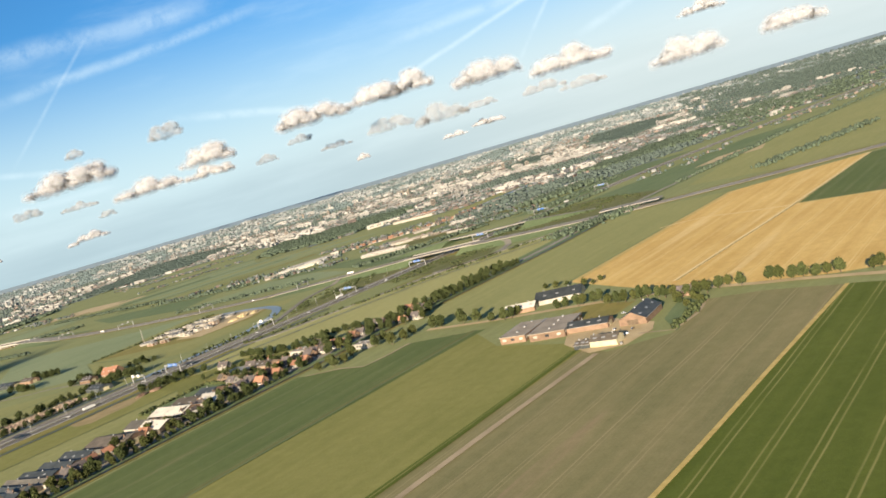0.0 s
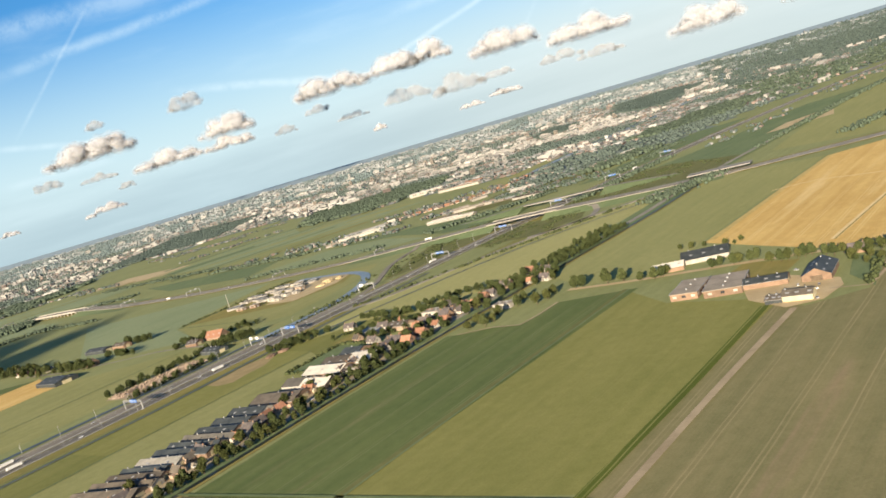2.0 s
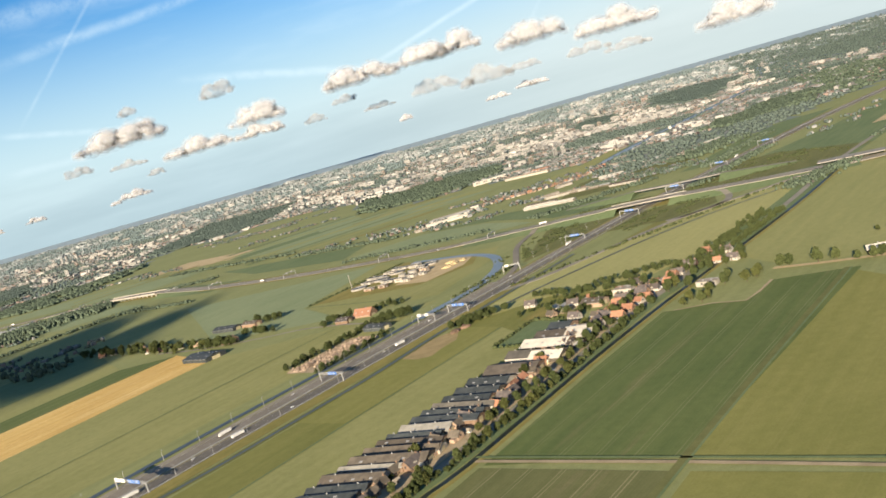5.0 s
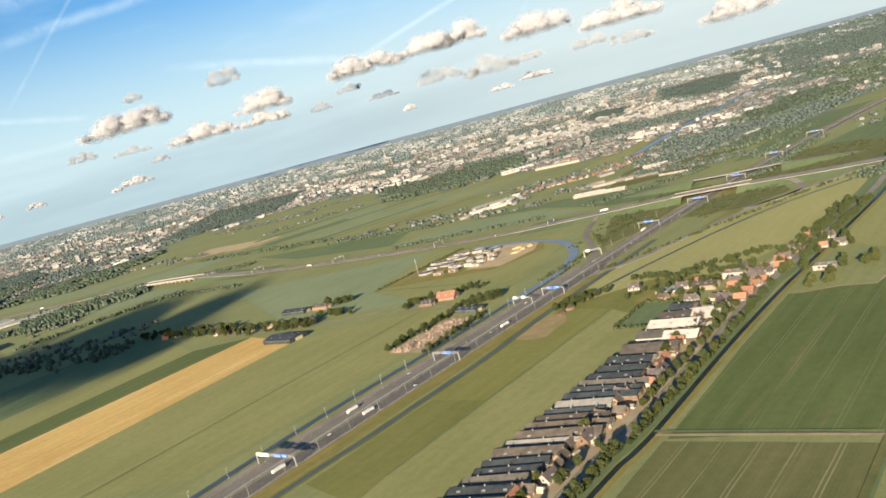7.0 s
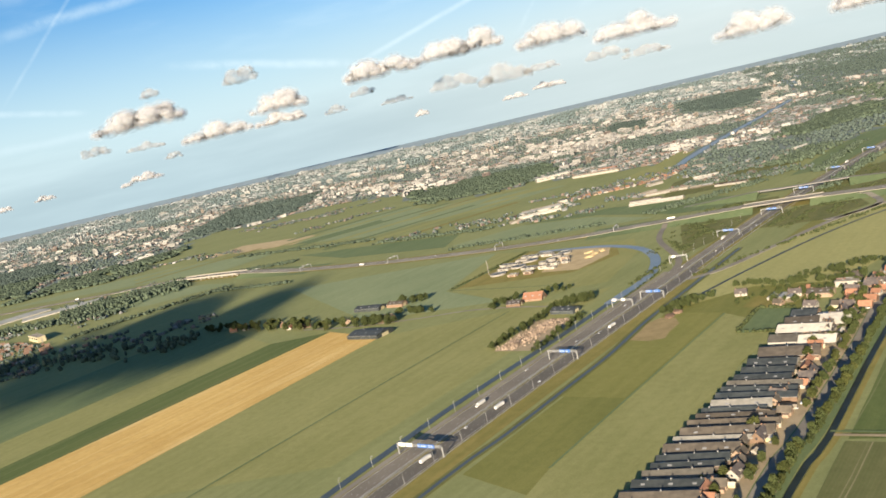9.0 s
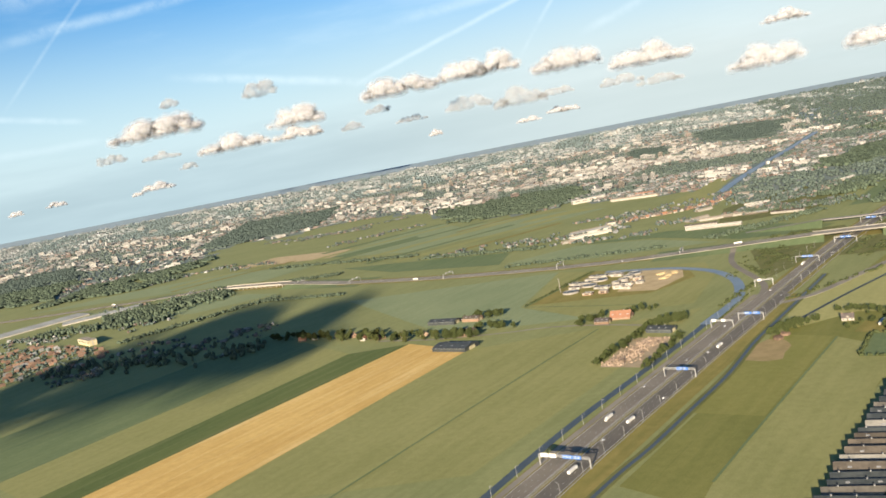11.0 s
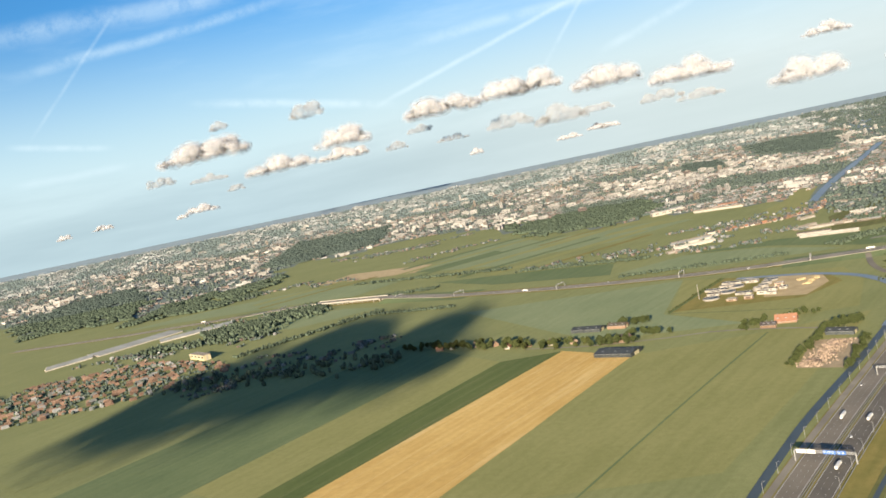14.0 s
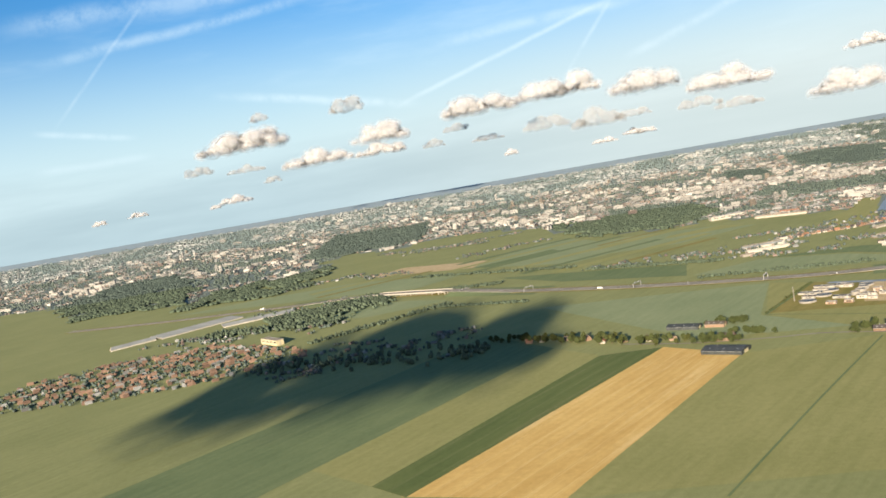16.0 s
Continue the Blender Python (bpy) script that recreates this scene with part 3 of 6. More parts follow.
LOOP3 = smooth_path([(-13, 711), (22, 714), (49, 733), (60, 773), (44, 802), (2, 815), (-28, 830)])
for loop in (LOOP2, LOOP3):
    structure("road_ramp", ribbon(loop, -3.0, 3.0, 0.33, 0.3, [bank_at(p) for p in loop]), PALE_ROAD, "curved motorway slip road", "road")
# The viaduct further along, where the crossing motorway passes over a lane.
VIADUCT = [p for p in CROSSING if -770 < p.x < -640]
viaduct = structure("viaduct", ribbon(VIADUCT, -10.4, 10.4, 4.2, 0.9), WHITEWALL, "pale concrete viaduct deck on piers", "viaduct")
for k, (p, s) in enumerate(zip(VIADUCT, sides_of(VIADUCT))):
    for o in (-9, -3, 3, 9):
        q = p + s * o
        part("pier", tube([(q.x, q.y, -0.1), (q.x, q.y, 3.4)], 0.7, 0.7), WHITEWALL, viaduct)
for offset in (-10.2, 10.2):
    part("parapet", ribbon(VIADUCT, offset - 0.2, offset + 0.2, 5.4, 1.2), WHITEWALL, viaduct)

CANAL = smooth_path([(-640, 90), (-490, 275), (-390, 407), (-349, 459), (-283, 535), (-224, 606), (-190, 646), (-172, 682), (-160, 724), (-159, 770), (-170, 806), (-192, 838), (-240, 880)])
BEND = CANAL[[k for k, p in enumerate(CANAL) if p.y > 590][0]:]
structure("water_bend", ribbon(BEND, -4.6, 4.2, 0.33), OPENWATER, "broad bright bend of the canal", "canal")
JUNCTION_DITCH = smooth_path([(-173, 566), (-121, 605), (-47, 655), (21, 690), (100, 716)])
structure("water_junction", ribbon(JUNCTION_DITCH, -1.3, 1.3, 0.30), DITCHWATER, "narrow ditch beside the slip road", "ditch")
CITY_CANAL = smooth_path([(-110, 1262), (-52, 1256), (13, 1262), (75, 1390), (193, 1583), (350, 1820), (491, 2030), (700, 2350)])
structure("water_city", ribbon(CITY_CANAL, -7.5, 7.5, 0.36), OPENWATER, "broad blue canal leading into the city", "canal")
LAKE = smooth_path([(985, 2990), (1060, 3180), (1140, 3360), (1260, 3520)])
structure("water_lake", ribbon(LAKE, -34, 34, 0.5, 0.0, [rise(p.y - 20) + 1.2 for p in LAKE]), OPENWATER, "distant lake among trees", "lake")
OVER = [Vector(p) for p in ((12, 912), (34, 897), (66, 882), (92, 870))]
structure("bridge_road", ribbon(OVER, -4, 4, 5.0, 0.8), CONCRETE, "pale concrete road bridge over the motorway", "bridge")
for a, b in (((12, 912), (-60, 950)), ((92, 870), (165, 835))):
    a, b = Vector(a), Vector(b)
    s = Vector(((b - a).y, -(b - a).x)).normalized()
    corners = [(*(a + s * o), z) for o, z in ((-30, 0.1), (-4, 4.9), (4, 4.9), (30, 0.1))] + [(*(b + s * o), 0.1) for o in (-6, -4, 4, 6)]
    structure("embankment", (corners, [(0, 1, 5, 4), (1, 2, 6, 5), (2, 3, 7, 6), (0, 3, 2, 1)]), DARKGRASS, "grassy embankment of the road bridge", "embankment")
    structure("road_bridge", ribbon([a, b], -3.4, 3.4, 0.16, 0.0, [4.9, 0.1]), PALE_ROAD, "grey road climbing to the bridge", "road")
structure("bridge_deck", ribbon([Vector(p) for p in ((149, 772), (170, 761), (198, 745))], -8, 8, 4.0, 0.8), CONCRETE, "pale concrete bridge deck", "bridge")
structure("water_canal", ribbon(CANAL, -3.2, 2.0, 0.28), WATER, "still blue-grey canal beside the motorway", "canal")
SOUTH_DITCH = smooth_path([(-560, 110), (-450, 250), (-364, 357), (-330, 394), (-293, 438), (-258, 480), (-221, 532), (-180, 582), (-100, 680)])
for o in (-3.2, 1.2):
    structure("bank_ditch", ribbon(SOUTH_DITCH, o, o + 2.0, 0.32), SCRUB, "reedy dark bank of the ditch", "bank")
structure("water_ditch", ribbon(SOUTH_DITCH, -1.2, 1.2, 0.30), WATER, "narrow ditch full of dark water", "ditch")
structure("water_avenue", ribbon(DITCH, -1.4, 1.4, 0.30), DITCHWATER, "dark water of the roadside ditch", "ditch")
structure("bank_avenue", ribbon(DITCH, 1.7, 4.2, 0.26), ROUGH, "tawny ditch bank", "bank")
structure("road_avenue", ribbon(AVENUE, -2.6, 2.6, 0.32, 0.3), PALE_ROAD, "grey village road beneath trees", "road")
structure("pavement_street", ribbon([p for p in AVENUE if 452 < p.y < 512], -8.5, -2.7, 0.30), DIRT, "brown paved car park along the village street", "pavement")
YARDS = [p for p in AVENUE if -300 < p.x < -20]
structure("pavement_yards", ribbon(YARDS, -17.0, -3.2, 0.27), DIRT, "grey-brown yards and drives beside the houses", "yard")
structure("verge_avenue", ribbon(AVENUE, -12.0, 9.0, 0.22), DARKGRASS, "shaded grass verge of the village road", "verge")

# Lanes and field margins.
structure("road_yard", ribbon(smooth_path([(66, 334), (78, 324), (92, 338), (103, 357)]), -0.8, 0.8, 0.34), DIRT, "pale dusty path round the paddock", "track")
structure("road_track", ribbon(smooth_path([(-58, 204), (-5, 266), (46, 323)]), -1.5, 1.5, 0.30), DIRT, "pale dusty farm track", "track")
structure("verge_track", ribbon(smooth_path([(-64, 214), (-10, 276), (40, 336)]), -2.2, 1.6, 0.34), LUSH, "dark grass strip beside the farm track", "verge")
structure("margin_field", ribbon(smooth_path([(-30, 128), (31, 190), (88, 254), (145, 318)]), -0.85, 0.85, 0.30), DRYGRASS, "straw-coloured dry margin between two fields", "margin")
structure("ditch_lane", ribbon(smooth_path([(-206, 315), (-135, 265), (-60, 212)]), -1.8, -0.3, 0.33), DARKGRASS, "dark grassy ditch beside the lane", "ditch")
structure("road_lane", ribbon(smooth_path([(-206, 312), (-135, 262), (-58, 205), (-30, 188), (20, 150)]), -1.1, 1.1, 0.31), DIRT, "narrow pale lane across the fields", "lane")
structure("ditch_boundary", ribbon(smooth_path([(-290, 72), (-135, 266), (5, 431)]), 0.6, 1.8, 0.33), DARKGRASS, "dark grassy field ditch", "ditch")
structure("bank_boundary", ribbon(smooth_path([(-290, 72), (-135, 266), (5, 431)]), -2.4, 0.6, 0.33), SCRUB, "scrubby boundary between two fields", "bank")
structure("road_farm", ribbon(smooth_path([(-20, 470), (10, 447), (60, 416), (100, 388), (126, 358), (150, 331), (230, 225)]), -2.2, 2.2, 0.31), SAND, "sandy farm road lined with trees", "road")
structure("road_corner", ribbon(smooth_path([(-87, 441), (-68, 435), (-54, 423), (-30, 448)]), -0.8, 0.8, 0.33), DIRT, "pale path round the field corner", "track")
WHEAT_TRACK = smooth_path([(105, 410), (156, 463), (217, 526), (346, 667)])
structure("margin_wheat", ribbon(WHEAT_TRACK, -1.5, 1.9, 0.31), PALESTRAW, "pale cut straw beside the wheat track", "margin")
structure("road_wheat", ribbon(WHEAT_TRACK, 0.6, 1.5, 0.33), ROUGH, "dark grassy ditch through ripe wheat", "track")
structure("swath_wheat", ribbon(smooth_path([(151, 591), (178, 583), (201, 550), (222, 524)]), -0.9, 0.9, 0.33), PALESTRAW, "pale trampled line across ripe wheat", "margin")
structure("margin_stubble", ribbon(smooth_path([(68, 490), (150, 583), (233, 676)]), 0.5, 5.0, 0.31), DRYGRASS, "pale cut headland of the wheat field", "margin")
structure("road_barn", ribbon(smooth_path([(-480, 760), (-425, 720), (-363, 693), (-333, 684), (-294, 656), (-267, 629)]), -1.6, 1.6, 0.31), PALE_ROAD, "narrow grey lane through the polder", "lane")
structure("ditch_polder", ribbon(smooth_path([(-500, 403), (-400, 527), (-300, 647)]), -0.8, 0.8, 0.28), DARKGRASS, "dark grassy field ditch", "ditch")
structure("ditch_plant", ribbon(smooth_path([(-341, 783), (-290, 735), (-250, 700)]), -1.0, 1.0, 0.28), DARKGRASS, "dark grassy field ditch", "ditch")
structure("ditch_works", ribbon(smooth_path([(-341, 783), (-296, 838), (-249, 897)]), -1.6, 1.6, 0.28), DARKGRASS, "reedy ditch round the works", "ditch")
structure("bank_paddock", ribbon(smooth_path([(-317, 343), (-267, 403), (-177, 509)]), -0.7, 0.7, 0.33), DARKGRASS, "dark grassy ditch between pastures", "ditch")
field([(44, 326), (58, 323), (72, 334), (76, 345), (64, 372), (44, 372), (38, 350)], SAND, "dusty farmyard of trodden earth")
field([(78, 321), (103, 357), (96, 372), (80, 345)], DARKGRASS, "garden lawn beside the farmhouse")


def gantry(span, sign, label):
    """A sign gantry across the road: two legs, a box truss, sign panels with plain bars for their writing."""
    t = thing("sign_gantry", label, "gantry", "motorway gantries")
    for x in (-span / 2, span / 2):
        leg = part("leg", box(x - 0.28, -0.28, 0, x + 0.28, 0.28, 5.6, 0.05), GALV, t)
        part("footing", box(x - 0.6, -0.6, 0, x + 0.6, 0.6, 0.35, 0.05), CONCRETE, leg)
    truss = bmesh.new()
    for y, z in ((-0.4, 5.0), (0.4, 5.0), (-0.4, 5.9), (0.4, 5.9)):
        tube([(-span / 2, y, z), (span / 2, y, z)], 0.12, sides=4, bm=truss)
    k = 0
    x = -span / 2
    while x < span / 2 - 0.5:
        for y in (-0.4, 0.4):
            tube([(x, y, 5.0 + 0.9 * (k % 2)), (x + 1.5, y, 5.9 - 0.9 * (k % 2))], 0.07, sides=4, bm=truss)
        x += 1.5
        k += 1
    part("truss", truss, GALV, t)
    for a, b, mat_ in sign:
        face = part("sign_panel", box(a, -0.65, 4.6, b, -0.5, 6.6, 0.03), mat_, t)
        for i in range(max(1, int((b - a) / 1.8))):
            for z in (5.2, 5.9):
                part("writing_bar", box(a + 0.3 + 1.8 * i, -0.67, z, min(a + 1.5 + 1.8 * i, b - 0.2), -0.64, z + 0.25), PAINT, face)
    return t


def stand_across(t, path, d, offset):
    p, way = near(path, d)
    side = Vector((way.y, -way.x))
    q = p + side * offset
    t.matrix_world = pose(q.x, q.y, 0.05, 0, 0, heading(side))
    return t


def along(path, x, y):
    """How far along a path its point nearest to (x, y) lies."""
    best, d, out = 1e9, 0.0, 0.0
    for a, b in zip(path, path[1:]):
        t = min(1.0, max(0.0, (Vector((x, y)) - a).dot(b - a) / (b - a).length_squared))
        far = (a.lerp(b, t) - Vector((x, y))).length
        if far < best:
            best, out = far, d + t * (b - a).length
        d += (b - a).length
    return out


def heading(v):
    return math.degrees(math.atan2(v[1], v[0]))


stand_across(gantry(28.5, [(-13, -8.5, PAINT), (-8, -4, PAINT), (-0.5, 5.5, BLUE_SIGN), (6, 10, BLUE_SIGN)], "full-width steel gantry with blue and pale signs"), MOTORWAY, along(MOTORWAY, -374, 392), 0)
stand_across(gantry(20, [(-1.5, 2.5, BLUE_SIGN), (3, 6, BLUE_SIGN)], "steel gantry with blue sign panels"), MOTORWAY, along(MOTORWAY, -284, 492), 4.5)
stand_across(gantry(16, [(-7, -4, PAINT), (0, 3, PAINT)], "steel gantry with pale sign backs"), MOTORWAY, along(MOTORWAY, -226, 582), -8)
stand_across(gantry(18, [(-4, 1, BLUE_SIGN), (2, 7, BLUE_SIGN)], "steel gantry with blue sign panels"), MOTORWAY, along(MOTORWAY, -200, 584), 6.5)
stand_across(gantry(14, [(-5, -2, PAINT)], "steel gantry with pale sign backs"), LOOP, along(LOOP, -152, 680), 0)
for x, y, o in ((-85, 735, -6), (-30, 795, 6), (40, 868, 4), (118, 953, 0), (210, 1040, 0)):
    stand_across(gantry(20, [(-4, 0, BLUE_SIGN), (1, 5, BLUE_SIGN)], "distant steel gantry with blue signs"), MOTORWAY, along(MOTORWAY, x, y), o)
for x, y in ((-404, 1054), (-530, 1172), (-275, 962), (-152, 898), (-620, 1260), (-820, 1410)):
    stand_across(gantry(20, [(-6, -3, PAINT), (2, 5, PAINT)], "steel gantry over the crossing motorway"), CROSSING, along(CROSSING, x, y), 0)


def lamp_post(label):
    t = thing("street_lamp", label, "street lamp", "motorway lamps")
    part("post", tube([(0, 0, 0), (0, 0, 6.2)], 0.11, 0.07), GALV, t)
    part("arm", tube([(0, 0, 6.15), (0.5, 0, 6.4), (1.2, 0, 6.45)], 0.05, 0.04), GALV, t)
    part("lamp_head", box(0.9, -0.13, 6.36, 1.7, 0.13, 6.5, 0.04), GALV, t)
    return t


lamp = lamp_post("slender grey motorway lamp post with one arm")
lamp_placed = False
for offset, turn, first_d in ((-17.8, 0, 40), (13.4, 180, 50)):
    d = first_d
    while d < 900:
        p, way = near(MOTORWAY, d)
        side = Vector((way.y, -way.x))
        q = p + side * offset
        m = pose(q.x, q.y, 0.05, 0, 0, heading(side) + turn)
        if lamp_placed:
            copy_thing(lamp, m)
        else:
            lamp.matrix_world, lamp_placed = m, True
        d += 23.0


def wheels(t, spots, r):
    for x, y in spots:
        wheel = part("wheel", tube([(x, y - 0.12, r), (x, y + 0.12, r)], r, sides=10), BLACK, t)
        part("rim", tube([(x, y - 0.13, r), (x, y + 0.13, r)], r * 0.55, sides=8), GALV, wheel)


def car(label):
    """A car: body, glazed cabin, wheels, lamps."""
    t = thing("car", label, "car", "traffic")
    body = bmesh.new()
    profile = [(-1.15, 0.22), (1.15, 0.22), (1.18, 0.45), (0.75, 0.52), (-1.1, 0.54), (-1.18, 0.4)]
    a = [body.verts.new((x, -0.46, z)) for x, z in profile]
    b = [body.verts.new((x, 0.46, z)) for x, z in profile]
    body.faces.new(a), body.faces.new(b[::-1])
    for i in range(6):
        body.faces.new((a[i - 1], b[i - 1], b[i], a[i]))
    bmesh.ops.recalc_face_normals(body, faces=list(body.faces))
    part("body", body, PAINTED, t)
    cabin = bmesh.new()
    low = [cabin.verts.new(v) for v in ((-0.95, -0.42, 0.53), (0.6, -0.42, 0.53), (0.6, 0.42, 0.53), (-0.95, 0.42, 0.53))]
    top = [cabin.verts.new(v) for v in ((-0.75, -0.34, 0.80), (0.2, -0.34, 0.80), (0.2, 0.34, 0.80), (-0.75, 0.34, 0.80))]
    for i in range(4):
        cabin.faces.new((low[i - 1], low[i], top[i], top[i - 1]))
    cabin.faces.new(top)
    part("cabin", cabin, GLASS, t)
    part("roof", box(-0.72, -0.33, 0.802, 0.18, 0.33, 0.83), PAINTED, t)
    wheels(t, ((-0.75, -0.42), (0.75, -0.42), (-0.75, 0.42), (0.75, 0.42)), 0.18)
    for y in (-0.32, 0.32):
        part("headlight", box(1.14, y - 0.09, 0.36, 1.2, y + 0.09, 0.45), PAINT, t)
    return t


def truck(label):
    """An articulated lorry: cab with windscreen, chassis, box trailer, wheels."""
    t = thing("truck", label, "truck", "traffic")
    part("trailer", box(-4.4, -0.66, 0.6, 2.2, 0.66, 2.05, 0.05), VANWHITE, t)
    part("chassis", box(-4.2, -0.5, 0.35, 3.6, 0.5, 0.58), BLACK, t)
    cab = part("cab", box(2.5, -0.64, 0.4, 3.8, 0.64, 1.85, 0.1), VANWHITE, t)
    part("windscreen", box(3.76, -0.55, 1.15, 3.83, 0.55, 1.65), GLASS, cab)
    wheels(t, [(x, y) for x in (-3.8, -3.1, -2.4, 1.9, 3.2) for y in (-0.55, 0.55)], 0.26)
    return t


the_car, the_truck = car("small car driving on the motorway"), truck("white articulated lorry on the motorway")
first_car = first_truck = True
for x, y, offset, big in ((-339, 443, -7, 1), (-325, 430, 7, 1), (-241, 535, 7, 1), (-372, 384, 7, 1), (-192, 590, 10, 0), (-420, 330, -4, 0), (-300, 480, -10, 0), (-268, 520, -4, 0), (-215, 575, -7, 0), (-160, 640, 7, 0), (-150, 655, -7, 0), (-120, 690, 4, 0),
                          (-90, 725, -7, 1), (-60, 760, 7, 0), (-20, 805, -7, 0), (20, 850, 7, 1), (60, 895, -4, 0), (100, 935, 7, 0), (160, 995, -7, 1), (220, 1050, 7, 0), (300, 1130, -7, 0), (-460, 285, 7, 1), (-255, 530, 4, 0), (-350, 415, 4, 0), (-310, 465, 10, 0)):
    d = along(MOTORWAY, x, y)
    p, way = near(MOTORWAY, d)
    side = Vector((way.y, -way.x))
    q = p + side * offset
    m = pose(q.x, q.y, 0.345, 0, 0, heading(way) + (180 if offset < 0 else 0))
    if big:
        if first_truck:
            the_truck.matrix_world, first_truck = m, False
        else:
            copy_thing(the_truck, m)
    elif first_car:
        the_car.matrix_world, first_car = m, False
    else:
        copy_thing(the_car, m)
for k, (x, y) in enumerate(((-980, 1462), (-700, 1335), (-490, 1138), (-440, 1090), (-350, 1018), (-210, 925), (-100, 872), (-560, 1205))):
    d = along(CROSSING, x, y)
    p, way = near(CROSSING, d)
    side = Vector((way.y, -way.x))
    o = 5 if k % 2 else -5
    copy_thing(the_truck if k % 3 == 0 else the_car, pose(p.x + side.x * o, p.y + side.y * o, 0.35 + lift_at(p), 0, 0, heading(way) + (180 if o < 0 else 0)))

# Cars parked in the yards of the village and at the farm.
for k in range(19):
    p, way = near(AVENUE, random.uniform(90, 440))
    side = Vector((way.y, -way.x))
    q = p - side * random.uniform(5, 10)
    copy_thing(the_car, pose(q.x, q.y, 0.28, 0, 0, heading(way) + random.choice((0, 90)) + random.uniform(-15, 15)))
for k in range(22):
    p, way = near(AVENUE, along(AVENUE, -112, 452) + 3.1 * k)
    side = Vector((way.y, -way.x))
    q = p - side * random.uniform(4.0, 4.6)
    if random.random() < 0.8:
        copy_thing(the_car, pose(q.x, q.y, 0.31, 0, 0, heading(side) + random.uniform(-4, 4)))
for x, y in ((62, 338), (66, 343), (60, 350), (57, 326), (64, 372), (70, 374)):
    copy_thing(the_car, pose(x, y, 0.3, 0, 0, random.uniform(0, 180)))

# ---- buildings ----
U, V = Vector((0.64, 0.768)), Vector((0.768, -0.64))


def gable(w, d, eave, ridge, over=0.3, thick=0.18):
    """Walls with gables at x = +-w/2, and two roof slabs: (walls bmesh, slab a, slab b). The ridge runs along x."""
    walls = bmesh.new()
    outline = [(-d / 2, 0), (d / 2, 0), (d / 2, eave), (0, ridge), (-d / 2, eave)]
    a = [walls.verts.new((-w / 2, y, z)) for y, z in outline]
    b = [walls.verts.new((w / 2, y, z)) for y, z in outline]
    walls.faces.new(a[::-1])
    walls.faces.new(b)
    for i in range(5):
        if i not in (2, 3):
            j = (i + 1) % 5
            walls.faces.new((a[i], a[j], b[j], b[i]))
    bmesh.ops.recalc_face_normals(walls, faces=list(walls.faces))
    slabs = []
    for sign in (-1, 1):
        bm = bmesh.new()
        slope = (ridge - eave) / (d / 2)
        out = d / 2 + over
        low = ridge - slope * out
        pts = [(0, ridge), (sign * out, low)]
        vs = []
        for x in (-w / 2 - over, w / 2 + over):
            for y, z in pts:
                vs.append(bm.verts.new((x, y, z + 0.02)))
                vs.append(bm.verts.new((x, y, z + thick)))
        for f in ((0, 1, 3, 2), (4, 6, 7, 5), (1, 5, 7, 3), (0, 2, 6, 4), (2, 3, 7, 6), (0, 4, 5, 1)):
            bm.faces.new([vs[i] for i in f])
        bmesh.ops.recalc_face_normals(bm, faces=list(bm.faces))
        slabs.append(bm)
    return walls, slabs[0], slabs[1]


def windows_on(parent, w, d, eave, count, material_=None, size=(0.7, 0.8), z=0.9, sides=(1, -1)):
    for side in sides:
        for k in range(count):
            x = -w / 2 + (k + 0.5) * w / count
            bm = box(x - size[0] / 2, side * d / 2 - 0.05, z, x + size[0] / 2, side * d / 2 + 0.05, min(z + size[1], eave - 0.1))
            part("window", bm, material_ or GLASS, parent)


def house(w, d, eave, ridge, wall_, roof_, label, chimneys=1, dormer=False, wing=0.0):
    """A gabled house: walls, two roof slopes, chimney, windows, a door."""
    t = thing("house", label, "house", "village houses")
    walls, a, b = gable(w, d, eave, ridge)
    part("wall", walls, wall_, t)
    part("roof", a, roof_, t)
    part("roof", b, roof_, t)
    windows_on(t, w, d, eave, max(2, int(w / 2)))
    for side in (-1, 1):
        part("window", box(side * w / 2 - 0.05, -0.4, eave * 0.75, side * w / 2 + 0.05, 0.4, eave * 0.75 + 0.9), GLASS, t)
    part("door", box(-0.35, -d / 2 - 0.07, 0, 0.35, -d / 2 + 0.05, 1.1), BARK, t)
    for k in range(chimneys):
        x = (w / 2 - 0.6) * (1 if k == 0 else -1)
        stack = part("chimney", box(x - 0.28, -0.25, ridge - 0.6, x + 0.28, 0.25, ridge + 0.7, 0.04), BRICK, t)
        part("chimney_pot", tube([(x, 0, ridge + 0.65), (x, 0, ridge + 0.95)], 0.12, 0.10), TILE, stack)
    if dormer:
        part("dormer", box(-0.8, -d / 2 + 0.2, eave - 0.2, 0.8, -0.4, eave + 1.0, 0.05), WHITEWALL, t)
    if wing:
        part("lean_to", box(-w / 2 + 0.4, d / 2 - 0.02, 0, w / 2 - w * 0.4, d / 2 + wing, eave * 0.85, 0.05), wall_, t)
    return t


